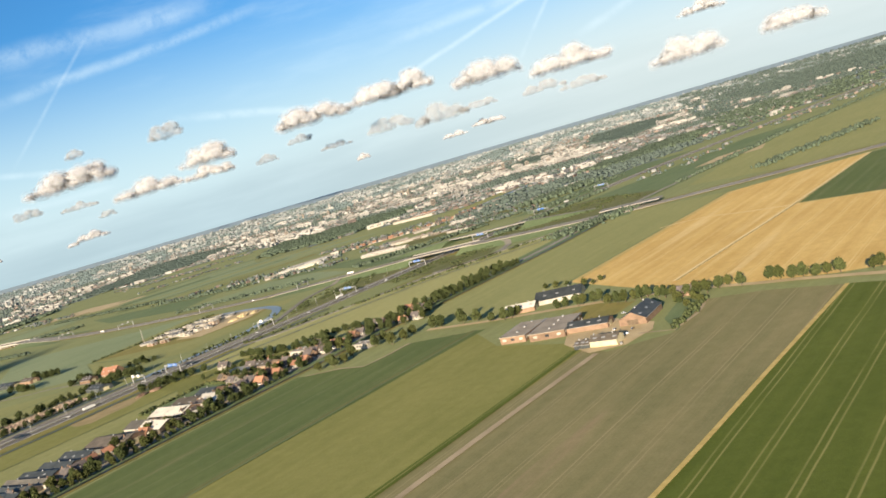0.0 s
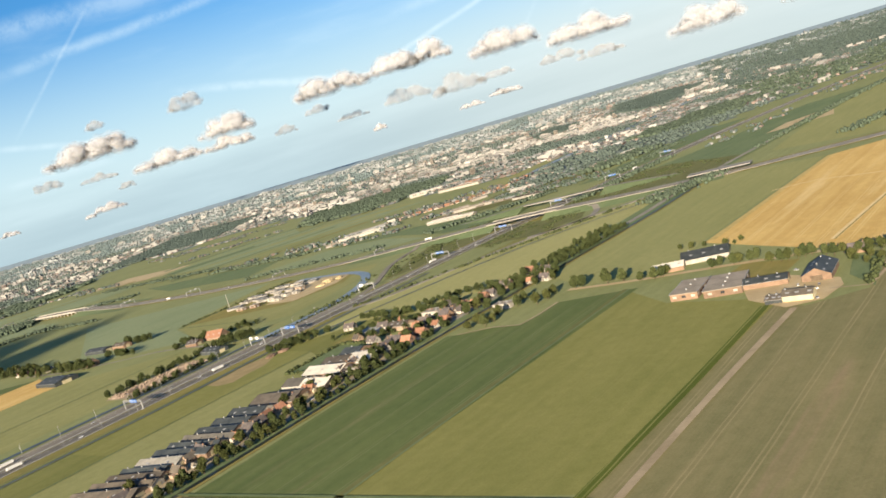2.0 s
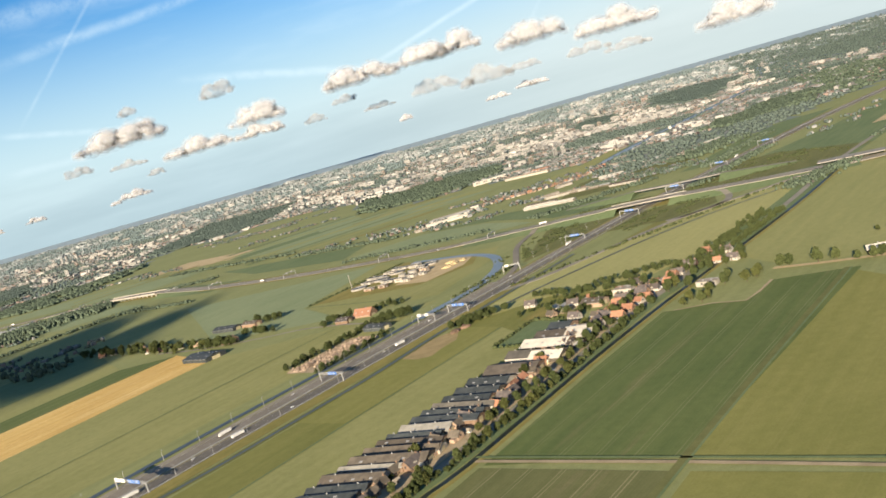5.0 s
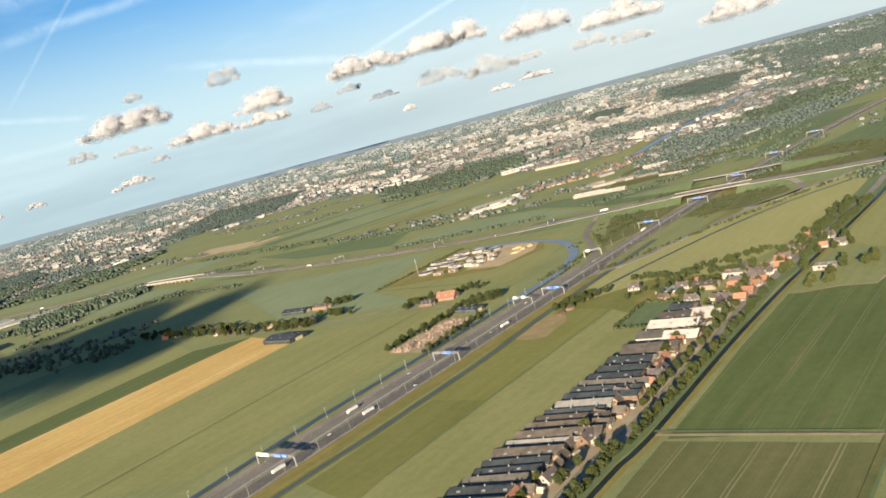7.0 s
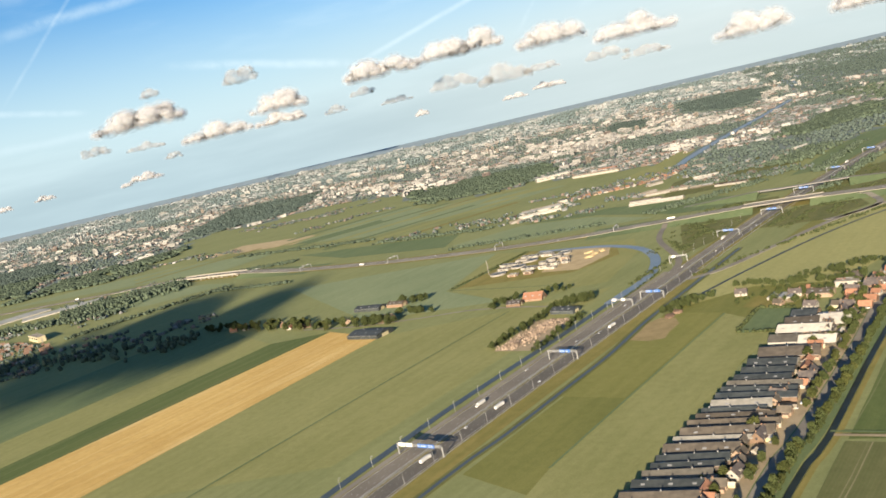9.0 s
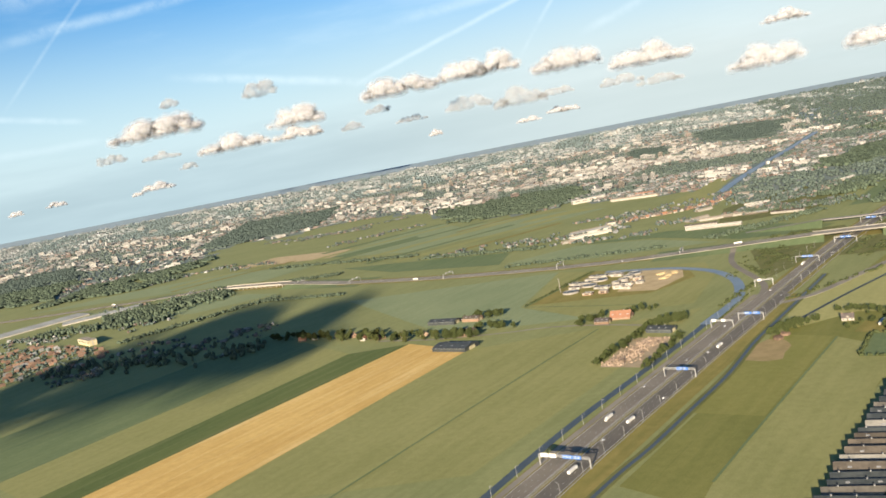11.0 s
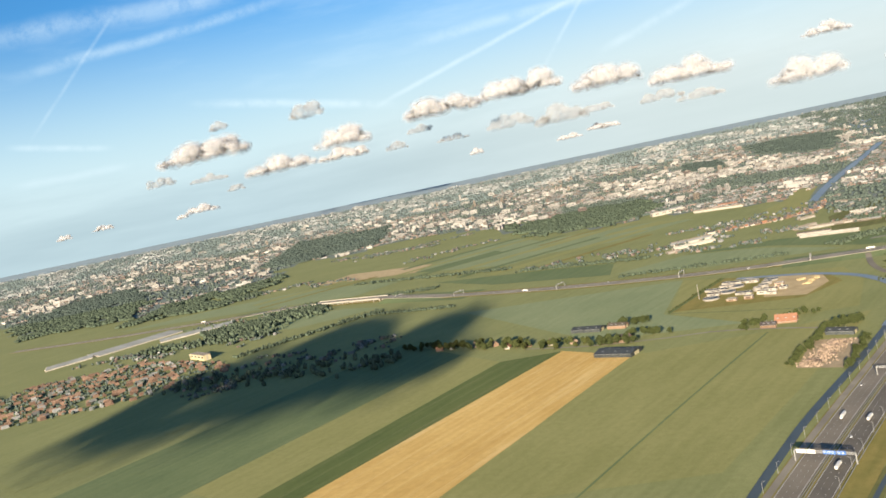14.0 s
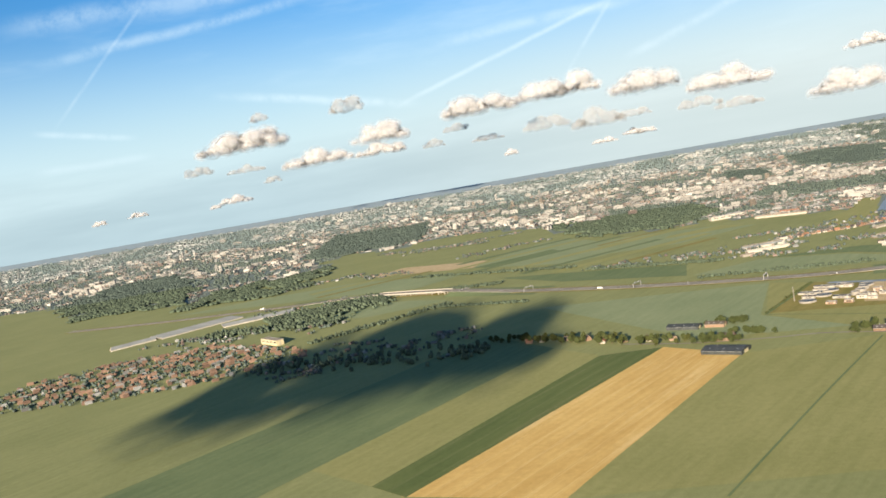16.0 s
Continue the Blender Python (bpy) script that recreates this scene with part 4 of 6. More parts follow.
def shed(w, d, eave, ridge, wall_, roof_, label, lights=3, vents=2, name="shed"):
    """A long storage shed: walls, two roof slopes, rooflights, ridge vents, end doors."""
    t = thing(name, label, name.replace("_", " "), "long sheds")
    walls, a, b = gable(w, d, eave, ridge, 0.25, 0.12)
    part("wall", walls, wall_, t)
    ra, rb = part("roof", a, roof_, t), part("roof", b, roof_, t)
    slope = math.atan2(ridge - eave, d / 2)
    for k in range(lights):
        for side, parent in ((-1, ra), (1, rb)):
            x = -w / 2 + (k + 0.5 + random.uniform(-0.2, 0.2)) * w / lights
            bm = box(-0.8, -0.5, 0, 0.8, 0.5, 0.06)
            bmesh.ops.transform(bm, verts=bm.verts, matrix=Matrix.Translation((x, side * d * 0.27, ridge - math.tan(slope) * d * 0.27 + 0.13)) @ Matrix.Rotation(-side * slope, 4, "X"))
            part("rooflight", bm, GALV, parent)
    for k in range(vents):
        x = -w / 2 + (k + 0.5) * w / vents + random.uniform(-2, 2)
        part("ridge_vent", tube([(x, 0, ridge), (x, 0, ridge + 0.7), (x, 0, ridge + 0.75)], 0.25, 0.32), GALV, t)
    for side in (-1, 1):
        part("door", box(side * w / 2 - 0.06, -d * 0.2, 0, side * w / 2 + 0.06, d * 0.2, eave * 0.9), CREAM if side > 0 else BARK, t)
    part("gutter", tube([(-w / 2, -d / 2 - 0.3, eave - 0.1), (w / 2, -d / 2 - 0.3, eave - 0.1)], 0.09), GALV, t)
    return t


def flat_block(w, d, h, wall_, roof_, label, name="stable", bays=6, category="stable"):
    """A flat-roofed farm block: walls, a roof slab with its rim, doors, windows, roof vents."""
    t = thing(name, label, category)
    part("wall", box(-w / 2, -d / 2, 0, w / 2, d / 2, h), wall_, t)
    part("roof", box(-w / 2 - 0.25, -d / 2 - 0.25, h + 0.002, w / 2 + 0.25, d / 2 + 0.25, h + 0.25, 0.05), roof_, t)
    rim = bmesh.new()
    for x0, y0, x1, y1 in ((-w / 2 - 0.25, -d / 2 - 0.25, w / 2 + 0.25, -d / 2 - 0.05), (-w / 2 - 0.25, d / 2 + 0.05, w / 2 + 0.25, d / 2 + 0.25)):
        box(x0, y0, h + 0.254, x1, y1, h + 0.42, bm=rim)
    part("roof_rim", rim, GALV, t)
    for k in range(bays):
        x = -w / 2 + (k + 0.5) * w / bays
        part("window", box(x - w / bays * 0.3, -d / 2 - 0.06, h * 0.45, x + w / bays * 0.3, -d / 2 + 0.05, h * 0.8), GLASS if k % 3 else WHITEWALL, t)
        if k % 2:
            part("roof_vent", box(x - 0.4, -0.4, h + 0.254, x + 0.4, 0.4, h + 0.8, 0.05), GALV, t)
    part("door", box(w / 2 - 0.05, -1.0, 0, w / 2 + 0.07, 1.0, h * 0.85), WHITEWALL, t)
    for k in range(3):
        y = -d / 2 + (k + 0.5) * d / 3
        part("window", box(-w / 2 - 0.06, y - 0.9, h * 0.4, -w / 2 + 0.05, y + 0.9, h * 0.75), GLASS if k % 2 else WHITEWALL, t)
    return t


def set_at(t, x, y, turn, z=0.0):
    t.matrix_world = pose(x, y, z, 0, 0, turn)
    return t


# The row of long sheds beside the village road.
kinds = [
    (SLATE, "long shed with a dark blue-grey sheet roof"),
    (CORRUGATED, "long shed with a weathered brown fibre-cement roof"),
    (PALESHEET, "long shed with a pale grey sheet roof"),
    (GREYSHEET, "long shed with a grey sheet roof"),
    (WHITEROOF, "broad shed with a bright whitewashed roof"),
]
ROW = ((-144.6, 466.1, 13.1, 15.4, -37.9, 0), (-152.1, 453.2, 17.0, 23.4, -32.3, 1), (-137.1, 446.1, 16.4, 27.4, -32.5, 4), (-157.0, 440.0, 27.0, 17.9, -36.7, 4), (-172.0, 431.1, 15.1, 15.1, -36.5, 3), (-159.9, 419.1, 17.4, 16.6, -34.6, 4), (-178.8, 411.1, 28.2, 21.1, -31.4, 1), (-192.3, 400.4, 22.6, 13.2, -34.2, 0), (-198.5, 391.3, 23.7, 11.0, -33.8, 0), (-204.3, 383.8, 25.3, 9.1, -31.9, 0), (-206.6, 376.3, 33.4, 7.3, -33.0, 3), (-211.9, 370.1, 33.1, 8.5, -33.6, 0), (-215.7, 364.3, 34.9, 8.3, -31.1, 0), (-224.5, 359.3, 25.4, 10.8, -28.5, 2), (-230.2, 353.8, 26.8, 6.5, -28.4, 0), (-232.0, 347.8, 32.4, 6.3, -28.1, 1), (-235.2, 341.5, 37.7, 7.3, -27.7, 1), (-240.7, 334.2, 37.4, 11.7, -26.3, 1), (-248.5, 330.2, 31.2, 4.5, -27.5, 2), (-255.3, 323.5, 30.0, 12.0, -26.8, 1), (-261.5, 316.7, 27.8, 8.4, -23.7, 0), (-265.5, 311.5, 27.5, 6.1, -23.3, 0), (-271.0, 307.0, 26.2, 5.9, -23.6, 3), (-276.1, 299.3, 28.6, 8.4, -26.5, 0), (-282.4, 291.7, 29.5, 8.9, -25.0, 1))
for k, (x, y, long_, wide, turn, kind_) in enumerate(ROW):
    wide *= 0.82 if k < 7 else 0.96
    t = shed(long_ + 1.0, wide, 2.3 + 0.3 * (k % 3 == 0), min(2.9 + 0.13 * wide, 4.8), (BRICK, WHITEWALL, CORRUGATED)[k % 3], kinds[kind_][0], kinds[kind_][1], lights=(0, 2, 0, 3)[k % 4], vents=1 + k % 3)
    set_at(t, x, y, turn)
# The sheds nearest to the village's end.
start, end = Vector(ROW[-1][:2]), Vector((-307, 261))
for k, kind_ in enumerate((3, 1, 0, 1)):
    p = start.lerp(end, (k + 1) / 4)
    t = shed(34 + random.uniform(-5, 3), (end - start).length / 4 - 0.7, 2.4, 3.9, (BRICK, WHITEWALL, CORRUGATED)[k % 3], kinds[kind_][0], kinds[kind_][1], lights=k % 3)
    set_at(t, p.x, p.y, heading(V))

# The farm among the fields.
set_at(flat_block(24, 13, 3.0, BRICK, FELT, "flat-roofed brick stable with pale felt roof"), 26, 390, heading((15, 23)))
set_at(flat_block(26, 17, 3.1, BRICK, FELT, "flat-roofed brick stable with pale felt roof and white doors", bays=8), 40, 380, heading((13, 24)))
set_at(shed(19, 9, 2.6, 4.2, BRICK, SLATE, "low barn with a dark blue roof in the farmyard", name="barn"), 53, 366, heading((16, -9)))
set_at(shed(12, 7.5, 2.6, 4.2, CREAM, CORRUGATED, "cream-walled barn with a dark brown roof", name="barn"), 53, 333, heading((11, -8)))
set_at(shed(7, 7, 1.9, 2.8, SLATE, CORRUGATED, "low dark lean-to shed in the farmyard", name="barn"), 45, 338, heading((11, -8)))
set_at(shed(21, 12, 2.8, 5.8, BRICK, SLATE, "large brick barn with a dark blue roof", name="barn"), 74, 358, heading((17, 25)))
set_at(shed(25, 15, 2.4, 5.6, WHITEWALL, SLATE, "large barn with a blue-grey roof behind trees", name="barn"), 54, 450, heading((34, -14)))
set_at(shed(17, 10, 2.4, 4.2, BRICK, WHITEROOF, "barn with a white roof behind trees", name="barn"), 32, 446, heading((34, -14)))
set_at(house(7, 5, 2.2, 4.4, BRICK, DARKTILE, "brick farmhouse with a dark tiled roof"), 100, 376, heading((12, -8)))

# The farm with the dark barn by the golden field, and the red-roofed farm.
set_at(shed(34, 20, 3.0, 5.0, SLATE, SLATE, "dark blue-roofed barn beside the golden field", name="barn"), -413, 676, heading((25, -21)))
set_at(shed(30, 13, 3.0, 4.8, SLATE, SLATE, "dark barn with a blue-grey roof", name="barn"), -418, 782, heading((27, -19)))
set_at(shed(18, 9, 3.0, 5.0, BRICK, CORRUGATED, "brick barn with a brown roof", name="barn"), -392, 770, heading((27, -19)))
set_at(house(14, 9, 3.0, 6.5, BRICK, DARKTILE, "farmhouse with a dark roof among trees"), -400, 714, heading((27, -19)))
set_at(shed(17, 11, 1.6, 6.4, BRICK, TILE, "farm building with a bright orange tiled roof", name="barn"), -276, 668, heading((26, -15)))
set_at(shed(12, 8, 2.6, 4.6, BRICK, DARKTILE, "small barn with a dark roof", name="barn"), -293, 662, heading((26, -15)))
set_at(shed(20, 11, 2.6, 4.4, SLATE, SLATE, "dark barn with solar panels by the rubble yard", name="barn"), -262, 604, heading((22, -20)))

# Village houses between the sheds and the road.
looks = [
    (7.0, 4.8, 2.1, 4.3, BRICK, TILE, "red brick house with an orange tiled roof"),
    (7.6, 5.0, 2.2, 4.6, WHITEWALL, DARKTILE, "white rendered house with a dark tiled roof"),
    (5.6, 4.4, 2.0, 4.0, PALE_BRICK, CORRUGATED, "buff brick house with a brown roof"),
    (8.2, 5.4, 2.3, 4.9, BRICK, DARKTILE, "large brick house with a dark tiled roof"),
    (5.2, 4.2, 1.9, 3.8, WHITEWALL, TILE, "small white house with an orange tiled roof"),
]
models = [house(*some, dormer=k % 2 == 1, wing=(k % 3) * 1.2, chimneys=1 + k % 2) for k, some in enumerate(looks)]
used = [False] * len(models)


def put_house(x, y, turn, which):
    if not used[which]:
        used[which] = True
        return set_at(models[which], x, y, turn)
    return copy_thing(models[which], pose(x, y, 0, 0, 0, turn))


for k in range(52):
    d = 52 + k * 7.6 + random.uniform(-3, 3)
    p, way = near(AVENUE, d)
    side = Vector((way.y, -way.x))
    q = p - side * random.uniform(11, 19)
    put_house(q.x, q.y, heading(way) + random.choice((0, 90)) + random.uniform(-8, 8), random.choice((0, 1, 2, 3, 4, 1, 2)))
for x, y, which in ((-92, 480, 0), (-104, 490, 3), (-112, 476, 4), (-84, 494, 1), (-72, 500, 0), (-120, 500, 2), (-130, 512, 1), (-100, 512, 4), (-62, 516, 1), (-50, 528, 3), (-35, 520, 4), (-22, 540, 1), (-31, 554, 0), (-66, 514, 0), (-146, 500, 2), (-106, 466, 0), (-97, 476, 4), (-114, 457, 0), (-78, 508, 4), (-108, 483, 0), (-124, 470, 2),
                    (-88, 520, 1), (-26, 516, 1), (-135, 480, 1), (-118, 515, 4), (-154, 540, 1)):
    put_house(x, y, heading(V) + random.uniform(-15, 15), which)
def outbuilding(w, d, h, wall_, roof_, label):
    """A small garden shed or store: walls, a roof with an overhang, a door."""
    t = thing("garden_shed", label, "shed", "garden sheds")
    walls, a, b = gable(w, d, h, h + 0.7, 0.15, 0.08)
    part("wall", walls, wall_, t)
    part("roof", a, roof_, t)
    part("roof", b, roof_, t)
    part("door", box(-0.35, -d / 2 - 0.05, 0, 0.35, -d / 2 + 0.04, 1.0), BARK, t)
    return t


stores = [outbuilding(3.2, 2.2, 1.2, WHITEWALL, FELT, "small pale garden shed in a yard"), outbuilding(4.4, 2.6, 1.3, CORRUGATED, CORRUGATED, "brown garden shed in a yard"), outbuilding(5.5, 2.2, 1.3, CREAM, WHITEROOF, "low whitish store in a yard")]
for k in range(54):
    p, way = near(AVENUE, 60 + k * 7.4 + random.uniform(-2, 2))
    side = Vector((way.y, -way.x))
    q = p - side * random.uniform(8, 27)
    m = pose(q.x, q.y, 0.2, 0, 0, heading(way) + random.choice((0, 90)) + random.uniform(-6, 6))
    if k < 3:
        stores[k].matrix_world = m
    else:
        copy_thing(stores[k % 3], m)
set_at(flat_block(13, 8, 3.4, WHITEWALL, FELT, "white flat-roofed village shop building", "shop", 5, "shop"), -98, 508, heading(V))
set_at(shed(15, 10, 2.8, 4.6, PALE_BRICK, CORRUGATED, "grey-roofed workshop behind the village street", name="workshop"), -119, 500, heading(V))
set_at(flat_block(12, 6, 2.6, WHITEWALL, FELT, "low white building beside the ditch", "garden_house", 5, "house"), -57, 474, heading(V))
for k in range(3):
    set_at(shed(11, 4, 1.6, 2.3, WHITEWALL, GLASSROOF, "small garden greenhouse behind the village", 0, 0, name="greenhouse"), -142 + 4 * k, 518 - 4.5 * k, heading(U))
for k in range(8):
    p = Vector((-560, 835)).lerp(Vector((-440, 745)), k / 7)
    put_house(p.x + random.uniform(-5, 5), p.y + random.uniform(-8, 8), random.uniform(0, 180), k % 5)


# The treatment works: flat blocks, round tanks, a mast, the rubble yard near by.


def tank(r, h, label):
    t = thing("tank", label, "tank", "treatment tanks")
    bm = bmesh.new()
    rings = []
    for rr, z in ((r, 0), (r, h), (r - 0.35, h), (r - 0.35, h - 0.5)):
        rings.append([bm.verts.new((math.cos(a) * rr, math.sin(a) * rr, z)) for a in (2 * math.pi * i / 24 for i in range(24))])
    for a, b in zip(rings, rings[1:]):
        for i in range(24):
            bm.faces.new((a[i - 1], a[i], b[i], b[i - 1]))
    part("wall", bm, CONCRETE, t)
    disc = bmesh.new()
    disc.faces.new([disc.verts.new((math.cos(a) * (r - 0.34), math.sin(a) * (r - 0.34), h - 0.48)) for a in (2 * math.pi * i / 24 for i in range(24))])
    part("water_surface", disc, WATER, t)
    part("walkway", box(-r, -0.3, h + 0.02, r, 0.3, h + 0.14), GALV, t)
    return t


for x, y, r, h in ((-292, 806, 8, 2.0), (-270, 822, 8, 1.8), (-255, 840, 8, 1.8), (-238, 812, 5, 3.5), (-230, 823, 5, 3.5), (-248, 802, 4, 4), (-220, 838, 7, 2), (-236, 856, 7, 1.8)):
    set_at(tank(r, h, "round pale concrete treatment tank"), x, y, 20)
for x, y, w, d, h, wall_, roof_ in ((-280, 782, 9, 6, 3, BRICK, FELT), (-266, 776, 8, 6, 4, BRICK, FELT), (-262, 800, 15, 7, 3, CONCRETE, SLATE), (-250, 784, 9, 6, 4.5, WHITEWALL, FELT), (-240, 790, 12, 6, 4, WHITEWALL, CORRUGATED),
                                 (-276, 838, 22, 6, 3, CONCRETE, SLATE), (-226, 802, 8, 6, 5, PALE_BRICK, FELT), (-252, 860, 20, 6, 2.6, CONCRETE, SLATE), (-284, 822, 12, 7, 3, CONCRETE, CORRUGATED), (-262, 846, 14, 6, 3, CONCRETE, FELT), (-236, 846, 12, 7, 3.2, WHITEWALL, FELT), (-244, 776, 8, 5, 3, WHITEWALL, FELT), (-228, 788, 7, 5, 3.4, CONCRETE, SLATE)):
    set_at(flat_block(w, d, h * 0.75, wall_, roof_, "flat-roofed building of the treatment works", "works_building", 4, "works building"), x, y, heading(V) + 4)
mast = thing("mast", "slender pale mast beside round tanks", "mast")
part("pole", tube([(0, 0, 0), (0, 0, 14)], 0.4, 0.25), CONCRETE, mast)
part("cap", tube([(0, 0, 14), (0, 0, 14.5)], 0.5, 0.5), GALV, mast)
set_at(mast, -300, 818, 0)


def heap(x, y, w, d, h, mat_, label):
    """A heap of loose stuff with a lumpy surface."""
    bm = bmesh.new()
    bmesh.ops.create_icosphere(bm, subdivisions=3, radius=1.0)
    for v in bm.verts:
        v.co *= 1 + 0.3 * noise.noise(v.co * 2.2 + Vector((x, y, 0))) + 0.12 * noise.noise(v.co * 7.0)
        v.co.x, v.co.y, v.co.z = v.co.x * w / 2, v.co.y * d / 2, max(v.co.z * h, -0.1)
    ob = part("mound", bm, mat_)
    ob.matrix_world = pose(x, y, 0.1, 0, 0, random.uniform(0, 90))
    return tagged(ob, label, "mound", "rubble mounds")


RUBBLE = plain("broken_rubble", (0.16, 0.12, 0.09), (0.27, 0.21, 0.165), 0.3, 0.95, 2.0, bump=0.2, vary=0.5)
verts, faces = [], []
for k in range(900):
    p = Vector((-316, 542)).lerp(Vector((-270, 588)), random.random()) + V * random.gauss(1, 4.5)
    r, h = random.uniform(0.3, 1.1), random.uniform(0.3, 1.3)
    i = len(verts)
    for a, z in ((0, 0), (1.7, 0), (3.1, 0), (4.6, 0), (0.6, 1), (3.6, 1)):
        verts.append((p.x + math.cos(a + k) * r * (1 - 0.5 * z) * random.uniform(0.7, 1.3), p.y + math.sin(a + k) * r * (1 - 0.5 * z) * random.uniform(0.7, 1.3), z * h + 0.08))
    faces += [(i + 3, i + 2, i + 1, i), (i, i + 1, i + 4), (i + 1, i + 2, i + 5, i + 4), (i + 2, i + 3, i + 5), (i + 3, i, i + 4, i + 5)]
tagged(part("rubble", (verts, faces), RUBBLE), "yard strewn with broken brown rubble", "rubble", kind="stuff")
for k in range(9):
    p = Vector((-312, 544)).lerp(Vector((-272, 586)), random.random())
    q = p + V * random.uniform(-5, 7)
    heap(q.x, q.y, random.uniform(4, 8), random.uniform(3, 6), random.uniform(0.8, 2.0), RUBBLE, "grey-brown mound of broken rubble")
for x, y in ((-196, 800), (-204, 790), (-188, 808), (-200, 812)):
    heap(x, y, 12, 8, 2.0, SAND, "pale mound of sand at the works")
for x, y in ((-206, 530), (-199, 536)):
    heap(x, y, 10, 7, 1.5, BRICK, "reddish mound of rubble by the pasture")
for x, y, roof_ in ((-183, 1222, FELT), (-189, 1210, GLASSROOF), (-194, 1174, WHITEROOF)):
    set_at(shed(60, 10, 2.8, 4.2, WHITEWALL, roof_, "long pale-roofed nursery hall", 4, 2, name="nursery_hall"), x, y, 5)
set_at(shed(12, 9, 6.0, 7.0, WHITEWALL, SLATE, "tall white boiler house beside the nursery", 0, 1, name="boiler_house"), -150, 1234, 5)
set_at(flat_block(66, 15, 6.5, WHITEWALL, WHITEROOF, "long white sports hall at the wood's edge", "sports_hall", 14, "hall"), -94, 1660, 4)
set_at(shed(90, 8, 3.6, 5.0, WHITEWALL, FELT, "long row of pale works along the city's edge", 5, 3, name="works_hall"), -33, 1543, -35)
set_at(shed(34, 10, 3.6, 5.2, BRICK, TILE, "red-roofed works beside long pale halls", 3, 2, name="works_hall"), -2, 1580, -30)
for k in range(6):
    set_at(shed(142, 8.2, 2.0, 2.9, WHITEWALL, GLASSROOF, "long dusty glass greenhouse in a block", 0, 0, name="greenhouse"), -1078 + 5.6 * k, 1395 - 6.3 * k, 41)
for k in range(4):
    set_at(shed(116, 8.2, 2.0, 2.9, WHITEWALL, GLASSROOF, "long dusty glass greenhouse in a block", 0, 0, name="greenhouse"), -962 + 3.2 * k, 1374 - 8.6 * k, 22)
for k in range(4):
    set_at(shed(70, 8.2, 2.0, 2.9, WHITEWALL, GLASSROOF, "long dusty glass greenhouse in a block", 0, 0, name="greenhouse"), -1150 + 3.0 * k, 1322 - 8.6 * k, 38)
for x, y, long_, turn, roof_ in ((-32, 1100, 58, -18, FELT), (-67, 1035, 68, -32, WHITEROOF), (-72, 1066, 40, -30, CORRUGATED), (84, 1282, 52, -62, FELT), (40, 1160, 34, -20, WHITEROOF), (135, 1155, 36, 2, FELT), (30, 1040, 40, -40, CORRUGATED)):
    set_at(shed(long_, 9, 2.8, 4.0, CONCRETE, roof_, "long pale warehouse among gardens", 3, 1, name="warehouse"), x, y, turn)
for k in range(34):
    p, way = near(smooth_path([(-150, 1236), (-138, 1243), (-88, 1249), (-55, 1243), (-16, 1254), (35, 1280), (70, 1340), (110, 1400)]), 8.6 * k + random.uniform(-1.5, 1.5))
    put_house(p.x + random.uniform(-1, 1), p.y + random.uniform(-1, 1), heading(way) + random.choice((0, 90)) + random.uniform(-6, 6), k * 7 % 5)
for k in range(7):
    set_at(shed(18, 7, 2.2, 3.2, CORRUGATED, FELT if k % 2 else GLASSROOF, "pale nursery shed beside the far lane", 1, 1, name="nursery_shed"), -66 + 13 * k + random.uniform(-2, 2), 1118 - 7 * k + random.uniform(-6, 6), -30)
for x, y, w, d, turn, roof_ in ((-52, 1130, 26, 8, 20, FELT), (31, 1145, 24, 8, 25, WHITEROOF), (149, 1180, 34, 10, 30, FELT), (-231, 1148, 18, 8, 10, FELT), (-18, 1578, 40, 9, 30, WHITEROOF), (149, 1565, 34, 8, 50, FELT),
                                (103, 1374, 26, 8, 40, FELT), (60, 1250, 30, 8, 30, GLASSROOF), (110, 1215, 30, 8, 30, GLASSROOF), (-20, 1205, 24, 8, 15, FELT), (210, 1240, 30, 9, 30, WHITEROOF), (-300, 1225, 16, 8, 0, CORRUGATED)):
    set_at(shed(w, d, 2.6, 3.8, CONCRETE, roof_, "long pale warehouse at the city's edge", 2, 1, name="warehouse"), x, y, turn)
set_at(flat_block(48, 10, 7, CREAM, FELT, "long cream block of flats at the edge of town", "apartment_block", 12, "apartment block"), -876, 1090, heading((41, -54)))

# ---- trees ----


